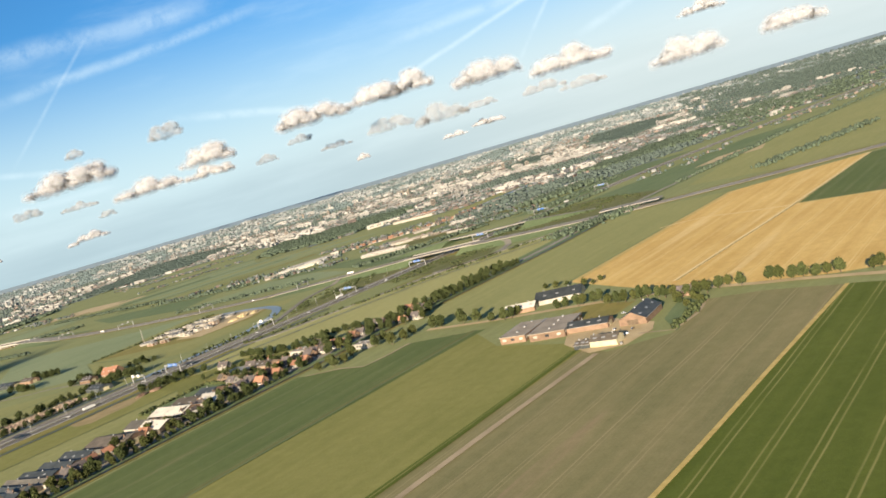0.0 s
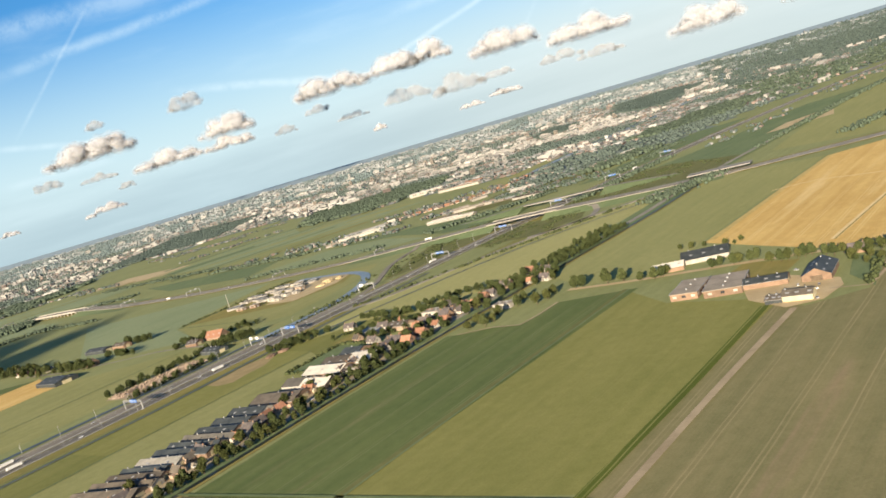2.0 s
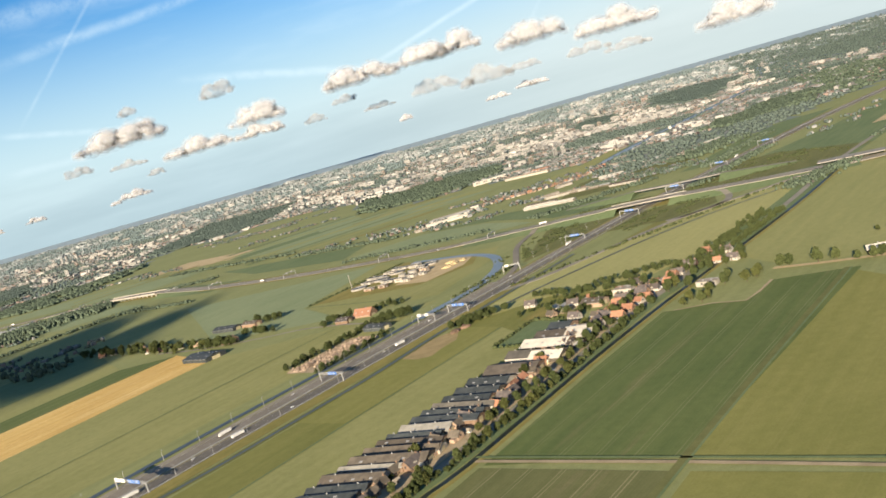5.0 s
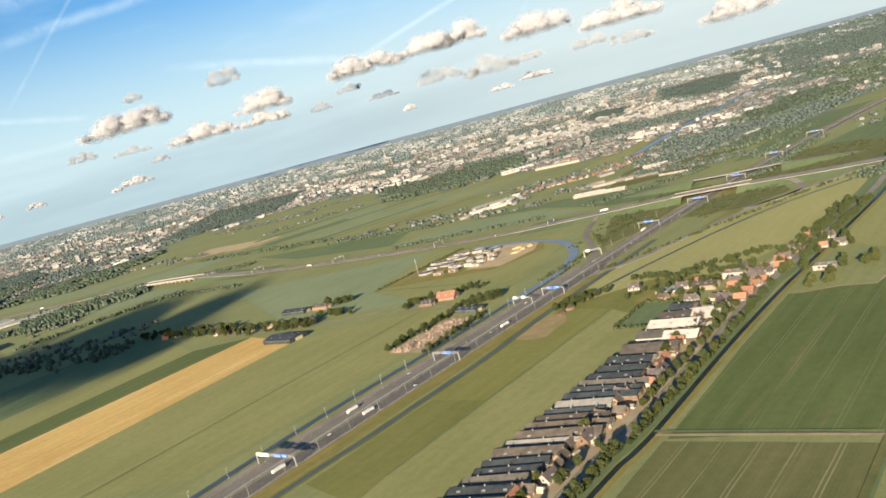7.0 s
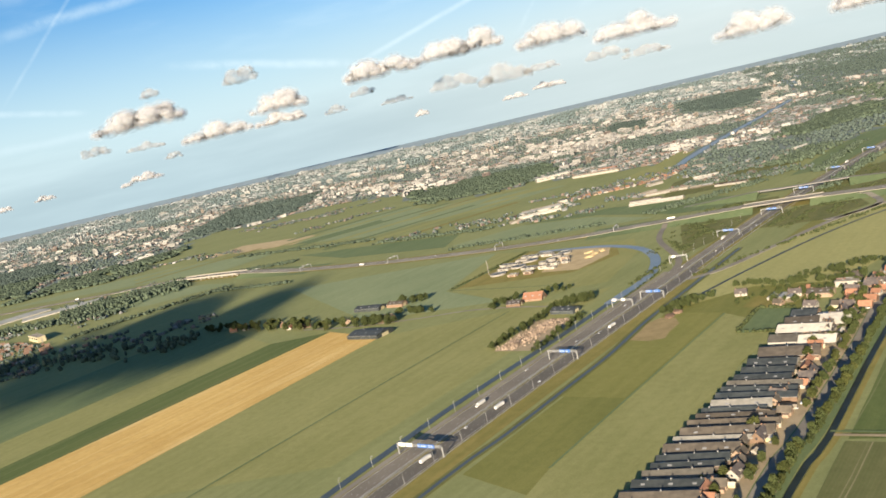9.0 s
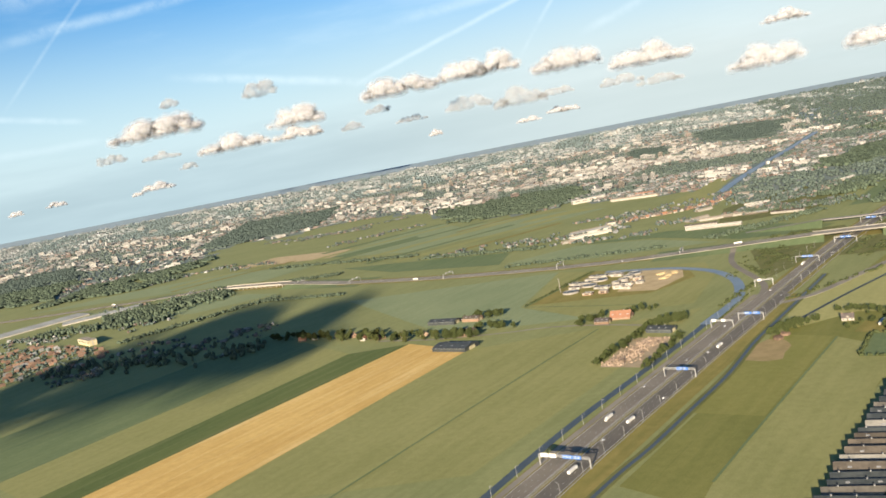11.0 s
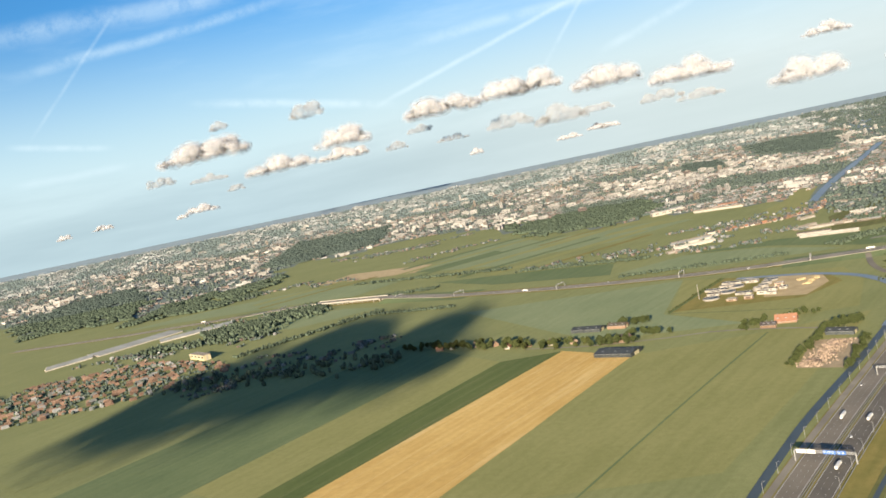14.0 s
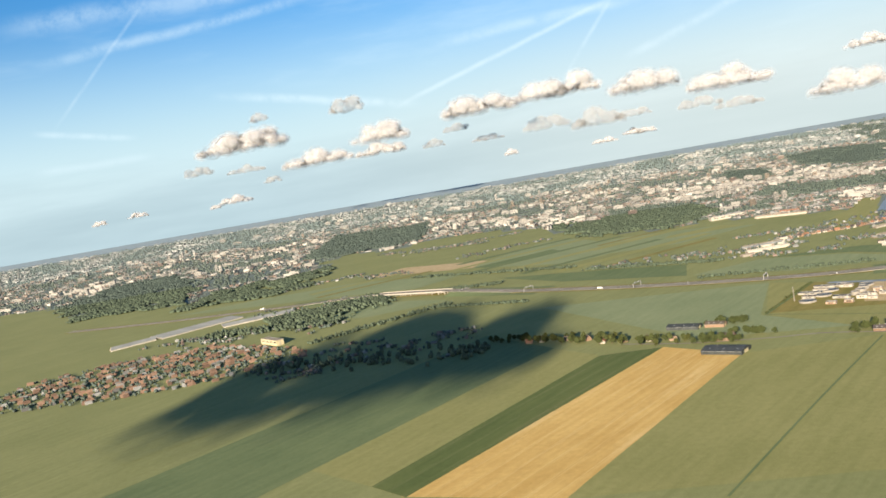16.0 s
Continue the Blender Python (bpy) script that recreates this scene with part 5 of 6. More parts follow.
def tree_model(name, label, tall, wide, leaf_, seed, poplar=False):
    """A tree: a tapered trunk with limbs, and a crown of many small leaf clumps with gaps."""
    rnd = random.Random(seed)
    t = thing(name, label, "tree", "trees")
    trunk = tube([(0, 0, -0.2), (0.05, 0.03, tall * 0.25), (0, 0, tall * 0.7)], tall * 0.03, tall * 0.008, 5)
    for k in range(4):
        a = rnd.uniform(0, 6.28)
        z = tall * rnd.uniform(0.22, 0.4)
        tube([(0, 0, z), (math.cos(a) * wide * 0.22, math.sin(a) * wide * 0.22, z + tall * 0.15), (math.cos(a) * wide * 0.36, math.sin(a) * wide * 0.36, z + tall * 0.28)], tall * 0.012, tall * 0.004, 4, trunk)
    part("trunk", trunk, BARK, t)
    verts, faces = [], []
    lobes = []
    for k in range(9):
        a, r = rnd.uniform(0, 6.28), wide * rnd.uniform(0.08, 0.30)
        lobes.append((math.cos(a) * r, math.sin(a) * r, tall * rnd.uniform(0.34, 0.78), wide * rnd.uniform(0.19, 0.28)))
    lobes.append((0, 0, tall * 0.62, wide * 0.3))
    lobes.append((0, 0, tall * 0.84, wide * 0.2))
    for x, y, z, r in lobes:
        for k in range(46):
            d = Vector((rnd.gauss(0, 1), rnd.gauss(0, 1), rnd.gauss(0, 1))).normalized() * r * rnd.uniform(0.55, 1.08)
            c = Vector((x, y, z)) + Vector((d.x, d.y, d.z * (1.5 if poplar else 1.0)))
            s = tall * rnd.uniform(0.04, 0.075)
            q = Euler((rnd.uniform(0, 6), rnd.uniform(0, 6), rnd.uniform(0, 6))).to_matrix()
            i = len(verts)
            for v in ((-1, -0.7, 0), (1, -0.6, 0.2), (0.8, 0.8, 0), (-0.7, 0.7, 0.3), (0, 0, 0.9)):
                verts.append(c + q @ Vector(v) * s)
            faces += [(i, i + 1, i + 4), (i + 1, i + 2, i + 4), (i + 2, i + 3, i + 4), (i + 3, i, i + 4)]
    part("crown", (verts, faces), leaf_, t)
    return t


TREES = [
    tree_model("tree", "leafy broad tree with a rounded crown", 8.0, 7.6, LEAF, 3),
    tree_model("tree", "leafy broad tree with an uneven crown", 6.8, 7.2, LEAF, 5),
    tree_model("tree", "dark green roadside tree", 9.0, 7.6, LEAF2, 8),
    tree_model("tree", "small bushy dark green tree", 4.6, 5.4, LEAF2, 11),
]
for k, t in enumerate(TREES):
    set_at(t, -330 + 7 * k, 175 + 9 * k, 0)


loose_trees = []


def plant(x, y, which=None, size=None, solo=False):
    """A tree of its own where the camera passes near, else one of the joined far trees."""
    which = random.randrange(4) if which is None else which
    s = size or random.uniform(0.75, 1.2)
    turn, tall = random.uniform(0, 360), random.uniform(0.9, 1.1)
    if solo:
        copy_thing(TREES[which], pose(x, y, 0, 0, 0, turn) @ Matrix.Diagonal((s, s, s * tall, 1)))
    else:
        loose_trees.append((x, y, which, s, turn, tall))


def row(a, b, count, which=(0, 1, 2), loose=1.0, size=None, solo=False):
    a, b = Vector(a), Vector(b)
    for k in range(count):
        p = a.lerp(b, (k + 0.5) / count)
        plant(p.x + random.uniform(-loose, loose), p.y + random.uniform(-loose, loose), random.choice(which), size and size * random.uniform(0.85, 1.15), solo)


# The avenue: two uneven rows, dense by the houses.
d = 8.0
while d < 620:
    p, way = near(AVENUE, d)
    side = Vector((way.y, -way.x))
    for o in (5.6, -4.8):
        chance = 0.95 if o > 0 else 0.28 if d < 330 else 0.7
        if 458 < p.y < 515:
            chance *= 0.3
        if random.random() < chance:
            q = p + side * (o + random.uniform(-0.8, 0.8))
            plant(q.x, q.y, random.choice((0, 1, 2, 2, 3)), random.uniform(0.52, 0.78), d < 330)
    if d > 330 and random.random() < 0.6:
        q = p - side * random.uniform(7, 13)
        plant(q.x, q.y, random.choice((0, 1, 3)), random.uniform(0.6, 0.9))
    d += random.uniform(2.9, 4.6)
for k in range(30):
    p, way = near(AVENUE, random.uniform(60, 430))
    side = Vector((way.y, -way.x))
    q = p - side * random.uniform(9, 24)
    plant(q.x, q.y, random.choice((0, 1, 3, 3)), random.uniform(0.5, 0.85), True)
for k in range(40):
    plant(random.uniform(-150, -20), random.uniform(505, 545), random.choice((0, 1, 3)), random.uniform(0.55, 0.9))
for x, y, s in ((-72, 487, 1.0), (-78, 482, 0.9), (-66, 480, 0.9), (-74, 453, 0.8), (-71, 442, 0.8), (-66, 447, 0.75), (-62, 455, 0.8), (-80, 446, 0.7), (-50, 466, 0.8), (-45, 474, 0.8), (-40, 458, 0.9), (-33, 462, 0.9), (-28, 470, 0.8), (-22, 510, 0.8), (-34, 508, 0.7), (-18, 524, 0.8)):
    plant(x, y, random.choice((0, 1, 2)), s, True)
row((-149, 568), (-123, 540), 12, (0, 1), 0.8, 0.62)
row((-118, 539), (-112, 537), 3, (0, 1), 0.8, 0.7)
row((-106, 531), (-90, 518), 8, (0, 1), 0.8, 0.62)
row((-135, 495), (-85, 525), 26, (0, 1, 3), 9.0, 0.65)
# Trees of the farm road.
for x, y in ((70, 401), (73, 396), (76, 395), (80, 394), (83, 393), (86, 392), (90, 386), (92, 381), (96, 380), (100, 374), (104, 373), (107, 367), (113, 369), (117, 368), (120, 362), (48, 423), (52, 422), (57, 417), (60, 416), (65, 415), (68, 414), (15, 441), (21, 436), (25, 435), (29, 439), (132, 358), (134, 353), (137, 348), (141, 346), (144, 341), (148, 339), (152, 337), (161, 328), (164, 327)):
    plant(x + random.uniform(-0.4, 0.4), y + random.uniform(-0.4, 0.4), random.choice((0, 2, 2)), random.uniform(0.62, 0.76), True)
for x, y in ((93, 364), (93, 355), (96, 350), (99, 353), (93, 368), (99, 362), (52, 489), (57, 484), (63, 479), (65, 461), (70, 464), (75, 463), (80, 466)):
    plant(x, y, random.choice((1, 3)), random.uniform(0.5, 0.72), True)
for x, y in ((-16, 468), (-12, 466), (0, 456), (8, 451)):
    plant(x, y, 2, random.uniform(0.8, 1.0), True)
for k in range(5):
    plant(random.uniform(92, 106), random.uniform(366, 384), 3, random.uniform(0.5, 0.9))
# Round the dark barn and along the polder lane.
row((-590, 868), (-430, 728), 52, (0, 1, 2), 9.0, 0.85, True)
row((-590, 872), (-440, 742), 26, (0, 1, 3), 11.0, 0.75)
row((-424, 724), (-394, 704), 16, (0, 1), 5.0, 1.05)
row((-395, 776), (-366, 768), 10, (0, 1), 5.0, 1.0)
row((-388, 728), (-362, 712), 12, (1, 0), 4.0, 0.9)
# Red-roofed farm, rubble yard.
row((-312, 668), (-288, 682), 14, (0, 1, 3), 4.0, 0.8)
row((-270, 686), (-246, 674), 11, (1, 0, 3), 4.0, 0.75)
row((-326, 548), (-264, 622), 34, (0, 1, 3), 3.0, 0.75)
row((-298, 522), (-252, 584), 22, (3, 1), 2.0, 0.7)
row((-266, 618), (-240, 622), 12, (0, 1), 4.0, 1.0)
row((-300, 838), (-250, 897), 14, (3,), 1.0, 0.5)
# Trees between the village and the motorway.
row((-208, 540), (-172, 556), 30, (0, 1, 2, 3), 6.0, 0.72)
row((-165, 520), (-60, 560), 22, (3, 1), 4.0, 0.6)
row((-110, 552), (-50, 548), 12, (1, 0), 3.0, 0.6)
row((-222, 598), (-165, 672), 22, (3,), 1.0, 0.4)


crowns = []
for t in TREES:
    crown = [c for c in t.children if c.name.startswith("crown")][0].data
    co = np.empty(len(crown.vertices) * 3)
    crown.vertices.foreach_get("co", co)
    crowns.append((co.reshape(-1, 3), np.array([p.vertices[:] for p in crown.polygons])))
verts, faces, base = [], [], 0
for x, y, which, s, turn, tall in loose_trees:
    co, tris = crowns[which]
    c, d = math.cos(radians(turn)), math.sin(radians(turn))
    verts.append(co @ np.array([[c, d, 0], [-d, c, 0], [0, 0, tall]]) * s + (x, y, -0.3))
    faces.append(tris[np.arange(len(tris)) // 4 % 8 < 5] + base)
    base += len(co)
far_trees = tagged(part("trees", (np.concatenate(verts).tolist(), np.concatenate(faces).tolist()), LEAF2), "scattered leafy trees round farms and gardens", "trees", kind="stuff")


def clumps(name, label, spots, mat_, detail=1):
    """Woodland as one body of many rough leaf clumps: spots of x, y, radius, height."""
    base = bmesh.new()
    bmesh.ops.create_icosphere(base, subdivisions=detail, radius=1.0)
    bv = np.array([v.co[:] for v in base.verts])
    bf = np.array([[v.index for v in f.verts] for f in base.faces])
    base.free()
    rng = np.random.default_rng(len(spots))
    verts, faces = [], []
    for k, (x, y, r, h) in enumerate(spots):
        wild = 1 + rng.uniform(-0.2, 0.2, (len(bv), 1))
        v = bv * wild * (r, r, h * 0.55) + (x, y, h * 0.42 + rise(y))
        verts.append(v)
        faces.append(bf + k * len(bv))
    v, f = np.concatenate(verts), np.concatenate(faces)
    data = bpy.data.meshes.new(name)
    data.from_pydata(v.tolist(), [], f.tolist())
    data.materials.append(mat_)
    data.polygons.foreach_set("use_smooth", [True] * len(data.polygons))
    return tagged(new(name, data), label, "woodland", kind="stuff")


def wood_spots(a, b, wide, count, r=(2.0, 4.0), h=(4.0, 7.5)):
    a, b = Vector(a), Vector(b)
    side = Vector(((b - a).y, -(b - a).x)).normalized()
    out = []
    for _ in range(count):
        p = a.lerp(b, random.random()) + side * random.gauss(0, 0.42) * wide
        out.append((p.x, p.y, random.uniform(*r), random.uniform(*h)))
    return out


belts = []
for a, b, wide, count in (
    ((-920, 1270), (-744, 1340), 70, 600), ((-744, 1360), (-560, 1290), 14, 120),
    ((-432, 1282), (-266, 1145), 10, 140), ((-711, 1560), (-440, 1330), 12, 150), ((-1010, 1250), (-800, 1180), 30, 150), ((-820, 1040), (-640, 1180), 12, 110),
    ((-660, 1160), (-540, 1080), 6, 70), ((60, 860), (200, 1010), 10, 130), ((90, 700), (180, 760), 14, 110),
    ((250, 860), (560, 1180), 6, 70), ((110, 980), (260, 1160), 10, 110), ((120, 1110), (230, 1200), 30, 200), ((-100, 960), (60, 1010), 14, 120), ((300, 780), (480, 900), 12, 120), ((420, 1040), (900, 1500), 8, 110), ((-860, 930), (-600, 830), 44, 70),
    ((-330, 1040), (-150, 960), 6, 60), ((0, 1110), (120, 1040), 20, 120),
):
    if wide <= 20:
        belts += wood_spots(a, b, wide, int(count * 3.2), (0.9, 2.1), (2.0, 4.8))
    else:
        belts += wood_spots(a, b, wide, int(count * 2.0), (1.6, 3.2), (4.6, 7.4))
clumps("woodland", "belts of dark green woodland across the polder", belts, WOOD_LEAF, 1)
bushes = []
for a, b, wide, count in (((-160, 622), (100, 735), 3, 130), ((-205, 640), (-150, 700), 3, 60)):
    bushes += wood_spots(a, b, wide, count, (0.7, 1.8), (1.2, 2.6))
for a, b, wide, count in (((78, 325), (102, 358), 3, 60), ((-186, 466), (-158, 503), 0.6, 60), ((-186, 466), (-163, 449), 0.6, 40), ((-157, 503), (-141, 487), 0.6, 30), ((-340, 786), (-250, 896), 1.2, 120)):
    bushes += wood_spots(a, b, wide, count, (0.6, 1.3), (1.0, 2.4))
for a, b, wide, count in (((-135, 720), (-20, 890), 40, 2400), ((-55, 745), (45, 780), 34, 1300), ((40, 850), (200, 890), 60, 2400), ((-100, 790), (0, 880), 40, 900)):
    roads = [q for loop in (LOOP, LOOP2, LOOP3) for q in loop]
    bushes += [s for s in wood_spots(a, b, wide, count, (0.7, 1.5), (0.9, 1.9)) if noise.noise((s[0] / 14, s[1] / 14, 5.0)) > 0.12 and all((Vector(s[:2]) - q).length > 7 for q in roads) and abs((Vector(s[:2]) - near(MOTORWAY, along(MOTORWAY, s[0], s[1]))[0]).length) > 20 and (Vector(s[:2]) - near(CROSSING, along(CROSSING, s[0], s[1]))[0]).length > 14]
clumps("bushes", "low bushes along the motorway junction", bushes, BUSH_LEAF)

# ---- the city ----
# City greys lean blue and muted: distance haze is part of the base colour.
ROOFS = plain("city_buildings", (0.098, 0.104, 0.110), (0.180, 0.183, 0.185), 0.02, 0.85, 0.4, vary=0.55)
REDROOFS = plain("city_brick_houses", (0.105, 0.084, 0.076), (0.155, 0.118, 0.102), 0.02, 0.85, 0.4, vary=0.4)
PALETOWER = plain("pale_tower_cladding", (0.175, 0.174, 0.170), (0.27, 0.265, 0.254), 0.05, 0.8, 0.8, vary=0.3)


# Farthest buildings: a flatter, bluer tone with distance haze put into it.
FARPALE = plain("haze_tinted_far_buildings", (0.130, 0.146, 0.158), (0.215, 0.226, 0.230), 0.02, 0.85, 0.4, vary=0.5)
BUFFTOWER = plain("buff_tower_cladding", (0.135, 0.115, 0.095), (0.185, 0.16, 0.135), 0.05, 0.8, 0.8, vary=0.25)


def blocks(name, label, spots, mat_):
    """Many plain far buildings in one body: spots of x, y, width, depth, height, turn."""
    corners = np.array([(-1, -1, 0), (1, -1, 0), (1, 1, 0), (-1, 1, 0), (-1, -1, 1), (1, -1, 1), (1, 1, 1), (-1, 1, 1), (-0.94, 0, 1.0), (0.94, 0, 1.0)], float)
    sides = [(0, 1, 5, 4), (1, 2, 6, 5), (2, 3, 7, 6), (3, 0, 4, 7), (4, 5, 9, 8), (6, 7, 8, 9), (5, 6, 9), (7, 4, 8)]
    verts, faces = [], []
    for k, (x, y, w, d, h, turn, pitch) in enumerate(spots):
        c, s = math.cos(turn), math.sin(turn)
        for a, b, z in corners:
            px_, py_ = a * w / 2, b * d / 2
            top = z * h + (pitch if b == 0 else 0.0)
            verts.append((x + c * px_ - s * py_, y + s * px_ + c * py_, top + rise(y) - (1.0 if z == 0 else 0.0)))
        faces += [tuple(10 * k + i for i in f) for f in sides]
    return tagged(part(name, (verts, faces), mat_), label, "buildings", kind="stuff")


def inside(x, y, corners):
    hit = False
    for (ax, ay), (bx, by) in zip(corners, corners[1:] + corners[:1]):
        if (ay > y) != (by > y) and x < (bx - ax) * (y - ay) / (by - ay) + ax:
            hit = not hit
    return hit


CITY = [(-4000, 2200), (-1990, 2380), (-1700, 2250), (-1500, 1880), (-1200, 1790), (-1170, 1950), (-1020, 2015), (-923, 2105), (-1000, 2222), (-931, 2412), (-789, 2290), (-702, 2430), (-557, 2372), (-405, 2151), (-344, 1745), (-198, 1640),
        (-127, 1680), (-60, 1590), (10, 1520), (60, 1480), (90, 1440), (60, 1330), (30, 1290), (40, 1130), (200, 1150), (420, 1330), (700, 1560), (2400, 2300), (3600, 4890), (-4200, 4890)]
PARKS = [
    [(-1097, 2500), (-1096, 3350), (-851, 3206), (-721, 3197), (-729, 2486), (-832, 2403), (-931, 2412), (-1024, 2377)],
    [(-1210, 1707), (-1168, 1945), (-1020, 2010), (-923, 2105), (-951, 1690), (-1148, 1657)],
    [(-1710, 2273), (-1737, 2700), (-1565, 2790), (-1381, 2375), (-1210, 1781), (-1503, 1856)],
    [(-294, 2077), (-233, 2140), (-141, 2085), (-20, 2120), (-45, 1835), (-109, 1745), (-198, 1640), (-294, 1698), (-344, 1739), (-390, 1923), (-378, 2192)],
    [(715, 3370), (921, 3432), (998, 3195), (611, 2435), (577, 2672), (581, 2987)],
    [(390, 3191), (466, 2997), (353, 2641), (248, 2694)],
    [(1150, 2700), (1300, 3600), (2200, 3900), (2000, 2500)],
    [(260, 1400), (330, 1560), (520, 1700), (600, 1640), (440, 1450)],
]
TOWN = [(-1200, 1100), (-1090, 1150), (-960, 1150), (-835, 1030), (-800, 960), (-830, 920), (-952, 900), (-1040, 900), (-1250, 950)]
verts, faces = [], []
for j in range(75):
    for i in range(160):
        x, y = -4000 + 50 * i, 1150 + 50 * j
        if inside(x + 25, y + 25, CITY):
            a = len(verts)
            verts += [(x, y, rise(y) + 0.03), (x + 50, y, rise(y) + 0.03), (x + 50, y + 50, rise(y + 50) + 0.03), (x, y + 50, rise(y + 50) + 0.03)]
            faces.append((a, a + 1, a + 2, a + 3))
# Last strip of land, coloured like haze so that it fades into the sky.
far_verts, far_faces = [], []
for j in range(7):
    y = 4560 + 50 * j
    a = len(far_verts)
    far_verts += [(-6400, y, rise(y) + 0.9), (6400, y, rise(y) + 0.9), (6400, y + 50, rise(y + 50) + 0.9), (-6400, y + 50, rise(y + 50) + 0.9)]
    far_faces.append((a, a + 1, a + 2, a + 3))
tagged(part("backdrop_land", (far_verts, far_faces), HORIZON), "wooded land on the far horizon in haze-imitating blue-grey", "backdrop", kind="structure")
tagged(part("ground_city", (verts, faces), URBAN), "grey-green city ground of streets and gardens", "ground", kind="structure")
houses, flats, green, woods, town, town_green = [], [], [], [], [], []
MEADOW_EDGE = [(-60, 1300), (10, 1290), (90, 1440), (175, 1590), (140, 1600), (50, 1460), (-40, 1360)]
BANKS = CITY_CANAL[::2]
for trial in range(88000):
    x, y = random.uniform(-3600, 3400), 1120 + 3500 * random.random() ** 0.9
    if trial % 7 == 0:
        x, y = random.uniform(-400, 1000), random.uniform(1150, 2500)
    if abs(x + 304) > 0.62 * y + 200 or not inside(x, y, CITY):
        continue
    if any(inside(x, y, park) for park in PARKS):
        continue
    if y < 2400 and min(abs(x - a.x) + abs(y - a.y) for a in BANKS) < 22 or inside(x, y, MEADOW_EDGE):
        continue
    quarter = noise.noise((x / 260, y / 360, 3.1))
    local = noise.noise((x / 70, y / 70, 7.7))
    turn = round(noise.noise((x / 330, y / 330, 1.0)) * 5) * 0.35 + (math.pi / 2 if random.random() < 0.3 else 0.0) - 0.2
    rural = x > 0.29 * y + 100 and noise.noise((x / 150, y / 210, 5.5)) > -0.22 and random.random() < 0.8
    if rural:
        woods.append((x, y, random.uniform(2.6, 5.4), random.uniform(4.6, 6.6)))
    elif quarter < -0.17 or local < -0.26:
        green.append((x, y, random.uniform(2.2, 4.5), random.uniform(3.5, 6)))
    elif quarter > 0.12 and random.random() < 0.16:
        flats.append((x, y, random.uniform(9, 24), random.uniform(4, 6.5), random.uniform(4, 9.5), turn, 0.0))
    elif random.random() < 0.66:
        houses.append((x, y, random.uniform(5, 19), random.uniform(2.8, 4.2), random.uniform(2.0, 3.2), turn + random.uniform(-0.06, 0.06), random.choice((0.0, 1.1, 1.4))))
        if random.random() < 0.6:
            green.append((x + random.uniform(-9, 9), y + random.uniform(-9, 9), random.uniform(1.6, 2.8), random.uniform(3, 4.6)))
    else:
        green.append((x, y, random.uniform(1.8, 3.4), random.uniform(3, 5.4)))
for park in PARKS:
    xs_, ys_ = [p[0] for p in park], [p[1] for p in park]
    size = sum(ax * by - bx * ay for (ax, ay), (bx, by) in zip(park, park[1:] + park[:1])) / 2
    for _ in range(int(min(5200, abs(size) / 34) * (max(xs_) - min(xs_)) * (max(ys_) - min(ys_)) / abs(size))):
        x, y = random.uniform(min(xs_), max(xs_)), random.uniform(min(ys_), max(ys_))
        ragged = Vector((noise.noise((x / 60, y / 90, 4.0)) * 60, noise.noise((x / 60, y / 90, 9.0)) * 90))
        if inside(x + ragged.x, y + ragged.y, park) and noise.noise((x / 45, y / 80, 2.2)) > -0.42:
            woods.append((x, y, random.uniform(2.9, 5.9), random.uniform(5.0, 6.8)))
for _ in range(2000):
    x, y = random.uniform(-1250, -790), random.uniform(890, 1160)
    if inside(x, y, TOWN):
        (town if random.random() < 0.28 else town_green).append((x, y, random.uniform(4, 9), random.uniform(3, 4), random.uniform(1.6, 2.2), 0.6 + random.choice((0, math.pi / 2)) * (random.random() < 0.4), random.uniform(1.6, 2.2)))
scattered = []
for a, b, count in (((-120, 1300), (120, 1150), 30), ((-420, 1290), (-190, 1190), 34), ((-640, 1780), (-420, 1860), 26), ((-240, 1240), (-60, 1130), 26), ((-800, 990), (-620, 860), 16), ((-960, 1400), (-760, 1390), 16), ((-200, 1340), (-20, 1300), 24), ((250, 1000), (420, 1150), 14),
                    ((-820, 2180), (-560, 2040), 60), ((-1020, 1690), (-830, 1780), 46), ((-760, 2060), (-480, 2140), 40), ((-1080, 1270), (-960, 1180), 34), ((0, 1130), (120, 1040), 50),
                    ((-1000, 1270), (-800, 1150), 30), ((-150, 1250), (90, 1350), 40), ((-830, 860), (-600, 960), 40), ((-240, 1150), (-120, 1080), 20), ((20, 1120), (200, 1240), 40), ((480, 1250), (900, 1560), 50), ((-700, 1650), (-840, 1720), 16)):
    for _ in range(count):
        p = Vector(a).lerp(Vector(b), random.random()) + Vector((random.gauss(0, 14), random.gauss(0, 16)))
        scattered.append((p.x, p.y, random.uniform(3, 7), random.uniform(3, 4), random.uniform(1.6, 2.3), random.uniform(0, 3), random.choice((0.8, 1.4, 1.6))))
        for _ in range(4):
            green.append((p.x + random.uniform(-9, 9), p.y + random.uniform(-9, 9), random.uniform(1.4, 2.4), random.uniform(2.5, 4.5)))
blocks("town_houses", "town of orange-roofed brick houses", [h for k, h in enumerate(town) if k % 5], TOWNTILE)
blocks("town_rows", "pale gabled houses of the town", [h for k, h in enumerate(town) if k % 5 == 0], ROOFS)
blocks("scattered_houses", "scattered pale houses along far lanes", scattered[::2], ROOFS)
blocks("scattered_farms", "scattered brick houses along far lanes", scattered[1::2], REDROOFS)
# Buildings past 3700 m take the haze-tinted tone.
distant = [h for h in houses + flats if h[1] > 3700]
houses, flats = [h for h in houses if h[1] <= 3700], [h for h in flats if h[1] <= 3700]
blocks("distant_quarters", "distant city quarters near the horizon in haze-tinted pale grey", distant, FARPALE)
